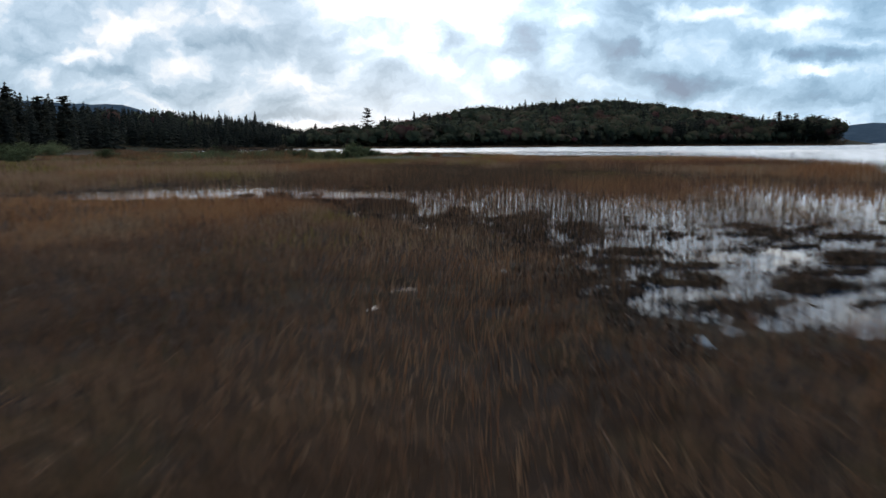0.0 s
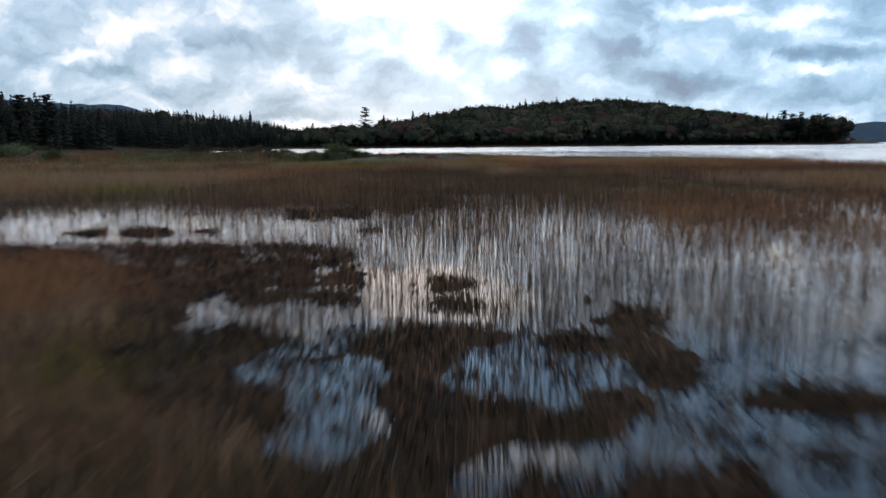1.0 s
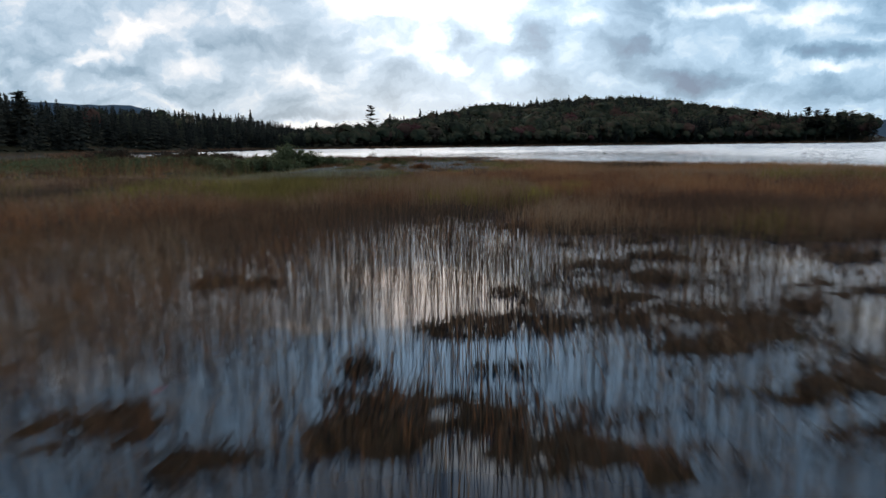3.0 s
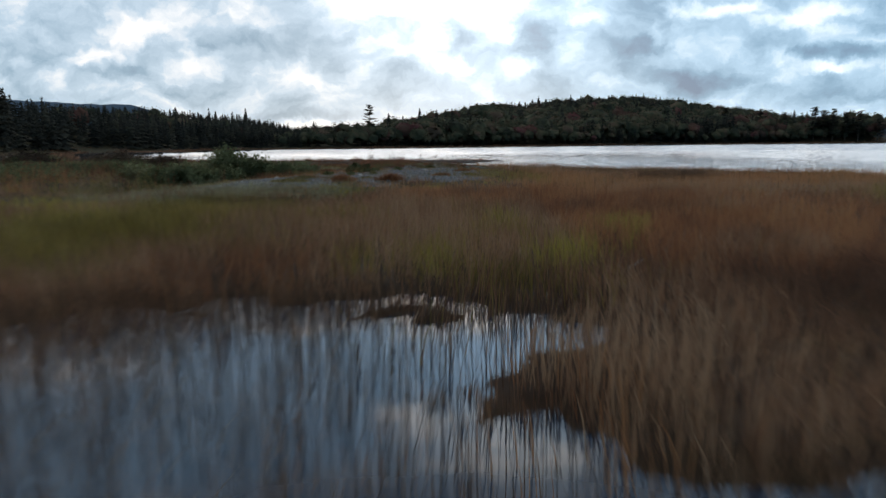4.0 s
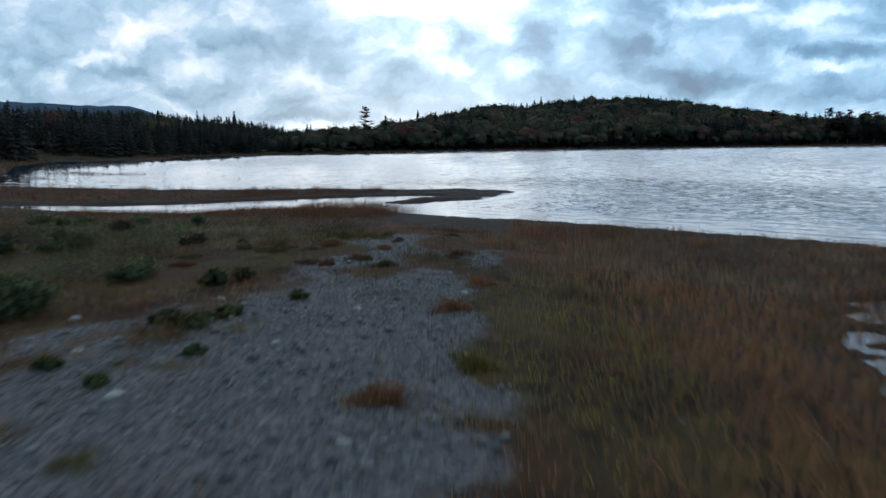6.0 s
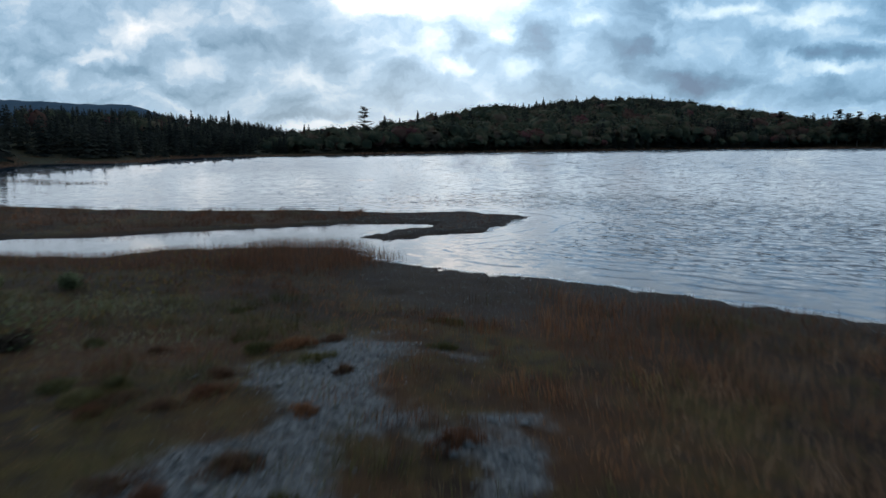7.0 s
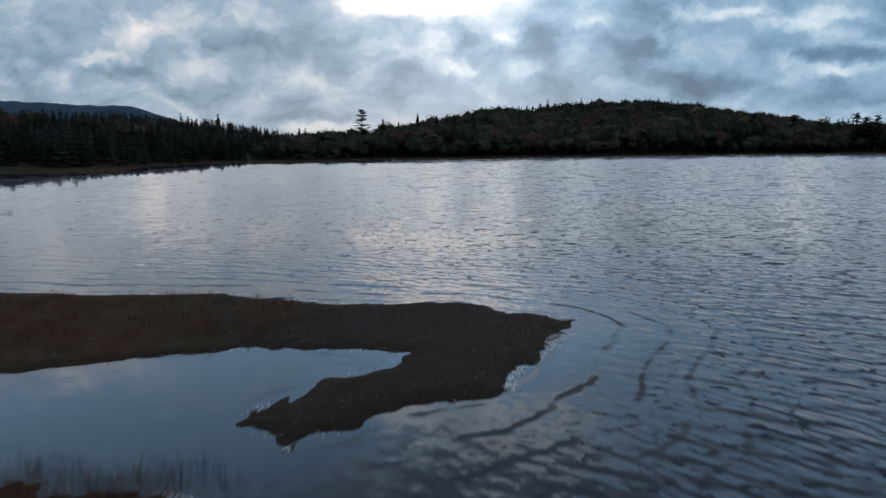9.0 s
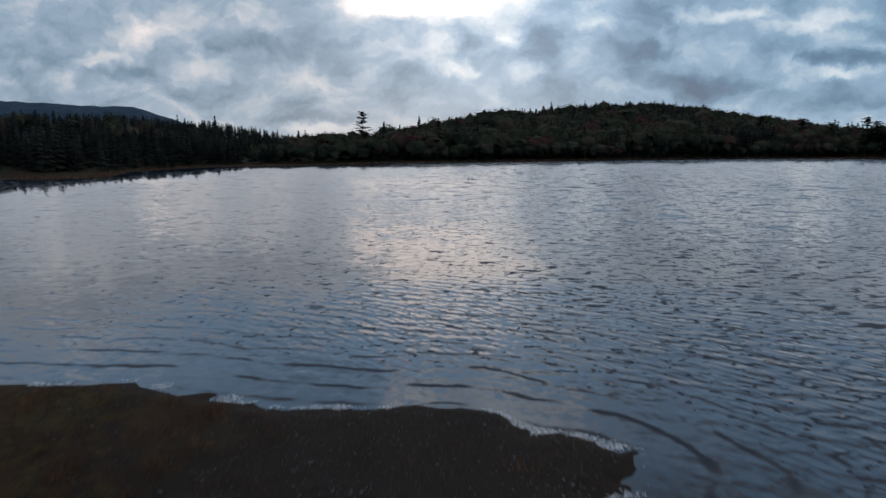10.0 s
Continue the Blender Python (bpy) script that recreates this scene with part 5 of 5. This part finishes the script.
for x, y, h, r in [(-4.1, 71.8, 0.22, 0.6), (-3.6, 72.6, 0.18, 0.45), (-4.7, 72.2, 0.2, 0.4), (-5.1, 75.4, 0.42, 0.35), (-4.6, 75.9, 0.34, 0.3), (-4.1, 69.0, 0.14, 0.22), (-3.3, 70.4, 0.12, 0.2), (-5.2, 69.6, 0.12, 0.25), (-2.6, 73.9, 0.14, 0.25)]:
    bush(x, y, h, r, "small green herb rooted in the grey gravel", HERB)


# ---- pebbles of the gravel bar ----
def stony(x, y):
    land, spit = shores(x, y)
    d = np.maximum(land, spit)
    edge = smooth(d, -0.4, -0.05) * smooth(d, 0.5, 0.05) * smooth(y, 82, 86) * smooth(fbm(x, y, 1.0, 3, 99), -0.2, 0.2)
    few = np.maximum(0.03 * smooth(land, 0.5, 2), 0.5 * np.maximum(smooth(spit, 0, 0.4), beach(x, y)))
    return np.maximum(gravel(x, y), np.maximum(few, 0.35 * edge))


x, y, big, g = scatter(stony, [(-9, 4, 62, 76, 160, 1.0), (-9, 8, 76, 95, 95, 1.0), (-6, 5, 101, 114, 90, 0.9), (8, 16, 80, 92, 60, 1.0), (-16, -6, 95, 117, 50, 1.0)], 15)
ball = np.array([(1, 0, 0), (0.2, 1, 0.1), (-1, 0.1, 0), (-0.1, -1, 0), (0.1, 0, 0.8), (0, 0, -0.6)], np.float32)
hull = np.array([(0, 1, 4), (1, 2, 4), (2, 3, 4), (3, 0, 4), (1, 0, 5), (2, 1, 5), (3, 2, 5), (0, 3, 5)], np.int32)
n = len(x)
rad = (0.013 + 0.034 * g.uniform(0, 1, n) ** 3 + 0.06 * (g.uniform(0, 1, n) < 0.012)) * (0.6 + 0.4 * smooth(gravel(x, y), 0.1, 0.4))
q = g.uniform(0, 6.283, n)
shape = ball[None] * g.uniform(0.6, 1.3, (n, 6, 1)) * rad[:, None, None] * np.array((1.25, 0.9, 0.7))
vx = shape[:, :, 0] * np.cos(q)[:, None] - shape[:, :, 1] * np.sin(q)[:, None] + x[:, None]
vy = shape[:, :, 0] * np.sin(q)[:, None] + shape[:, :, 1] * np.cos(q)[:, None] + y[:, None]
vz = shape[:, :, 2] + (ground(x, y) + rad * 0.25)[:, None]
pebbles = sheet("gravel", np.stack([vx, vy, vz], 2).reshape(-1, 3), (hull[None] + (np.arange(n) * 6)[:, None, None]).reshape(-1, 3), STONE)
tagged(pebbles, "grey pebbles and cobbles on the low gravel bar", "gravel", kind="stuff")

# ---- foam washed along the lake's edge ----
m_foam, nf, of = material("foam")
finish(nf, of, nf.ramp(nf.noise(nf.add("ShaderNodeNewGeometry").outputs["Position"], 25.0, 3), (0.3, (0.62, 0.64, 0.67)), (0.7, (0.86, 0.87, 0.88))).outputs[0], 0.4)


def wash(x, y):
    land, spit = shores(x, y)
    d = np.maximum(land, spit)
    sea = smooth(x + 0.55 * (y - 100), -6.5, -4.0)
    sea = np.maximum(sea, smooth(y, 111, 113))
    return smooth(d, -0.38, -0.12) * smooth(d, 0.10, 0.0) * smooth(fbm(x, y, 1.0, 4, 301) + 0.10 * smooth(y, 97, 94), -0.02, 0.07) * sea * np.where((x < 0.2) & (y > 101) & (y < 110), 0.12, 1.0)


x, y, big, g = scatter(wash, [(-14, 16, 84, 117, 800, 1.0)], 21)
n = len(x)
disc = np.array([(math.cos(k * 1.257), math.sin(k * 1.257), 0.0) for k in range(5)] + [(0, 0, 0.35)], np.float32)
fan = np.array([(k, (k + 1) % 5, 5) for k in range(5)], np.int32)
shape = disc[None] * (g.uniform(0.008, 0.024, n)[:, None, None] * g.uniform(0.6, 1.3, (n, 6, 1)))
shape[:, :, 0] += x[:, None]
shape[:, :, 1] += y[:, None]
shape[:, :, 2] += (np.maximum(ground(x, y), 0.0) + 0.025)[:, None]
tagged(sheet("foam", shape.reshape(-1, 3), (fan[None] + (np.arange(n) * 6)[:, None, None]).reshape(-1, 3), m_foam), "broken white foam washed along the water's edge", "foam", kind="stuff")

# ---- stones and a bleached stick lying about ----
m_dark, nd, od = material("dark_stone")
kd = nd.noise(nd.add("ShaderNodeNewGeometry").outputs["Position"], 9.0, 5)
finish(nd, od, nd.ramp(kd, (0.3, (0.02, 0.02, 0.022)), (0.7, (0.06, 0.06, 0.062))).outputs[0], 0.7, bump_of(nd, kd, 0.6, 0.03))
m_pale, npl, opl = material("pale_stone")
kp = npl.noise(npl.add("ShaderNodeNewGeometry").outputs["Position"], 12.0, 5)
finish(npl, opl, npl.ramp(kp, (0.3, (0.22, 0.21, 0.20)), (0.7, (0.42, 0.41, 0.39))).outputs[0], 0.75, bump_of(npl, kp, 0.5, 0.02))


def stone(x, y, size, mat, label):
    """A worn, uneven stone, half sunk in the ground."""
    bm = bmesh.new()
    bmesh.ops.create_icosphere(bm, subdivisions=3, radius=1.0)
    for v in bm.verts:
        p = np.array([v.co.x * 1.3 + x, v.co.y * 1.3 + y + v.co.z])
        k = 1 + 0.5 * float(fbm(p[:1], p[1:], 1.1, 3, 611)[0])
        v.co = Vector((v.co.x * 1.25 * k, v.co.y * 0.95 * k, v.co.z * 0.62 * k)) * size
    for f in bm.faces:
        f.smooth = True
    me = bpy.data.meshes.new("stone")
    bm.to_mesh(me), bm.free()
    me.materials.append(mat)
    ob = new("stone", me)
    ob.matrix_world = pose(x, y, max(float(ground(np.array([x], float), np.array([y], float))[0]), 0) + 0.2 * size, 0, 0, x * 77)
    return tagged(ob, label, "stone", "single stones on the shore")


stone(-2.0, 78.7, 0.13, m_dark, "dark wet stone on the grey gravel bar")
stone(1.3, 14.5, 0.05, m_pale, "small pale stone among low wet sedge")
for x, y, size in [(-5.2, 70.3, 0.09), (-1.2, 72.9, 0.08), (-3.6, 68.6, 0.10), (-0.3, 67.4, 0.07), (-6.9, 72.8, 0.09), (-4.4, 74.0, 0.07), (0.9, 74.6, 0.08), (-2.2, 71.0, 0.06)]:
    stone(x, y, size, m_pale, "pale rounded cobble on the grey gravel bar")

stick = new("driftwood_stick")
zs = float(ground(np.array([3.6]), np.array([50.6]))[0])
stick.matrix_world = pose(3.50, 50.5, zs + 0.27, 0, 74, 40)
sv, sf, _ = trunk(0.06, 0.005, 7, 0.006)
child("branch", sv, sf, None, m_pale, stick)
child("twig", sv * (0.6, 0.6, 0.4) + (0.004, 0.003, 0.04), sf, None, m_pale, stick)
tagged(stick, "bleached grey driftwood stick caught in the sedge", "stick")

# ---- a pink leaf floating among the rushes ----
m_pink, npk, opk = material("pink_leaf")
finish(npk, opk, npk.ramp(npk.noise(npk.add("ShaderNodeNewGeometry").outputs["Position"], 60.0, 2), (0.3, (0.45, 0.08, 0.14)), (0.7, (0.65, 0.16, 0.22))).outputs[0], 0.5)
bm = bmesh.new()
outline = [bm.verts.new((0.030 * math.cos(k * 0.785) * (1.5 if k % 4 == 0 else 1.0), 0.026 * math.sin(k * 0.785), 0.006 * math.cos(k * 1.57))) for k in range(8)]
middle, below = bm.verts.new((0, 0, 0.012)), bm.verts.new((0, 0, -0.008))
for k in range(8):
    bm.faces.new((outline[k], outline[(k + 1) % 8], middle))
    bm.faces.new((outline[(k + 1) % 8], outline[k], below))
me = bpy.data.meshes.new("fallen_leaf")
bm.to_mesh(me), bm.free()
me.materials.append(m_pink)
leaf = new("fallen_leaf", me)
leaf.matrix_world = pose(-1.45, 37.65, 0.006, 0, 0, 35)
tagged(leaf, "small pink fallen leaf floating on still marsh water", "leaf")
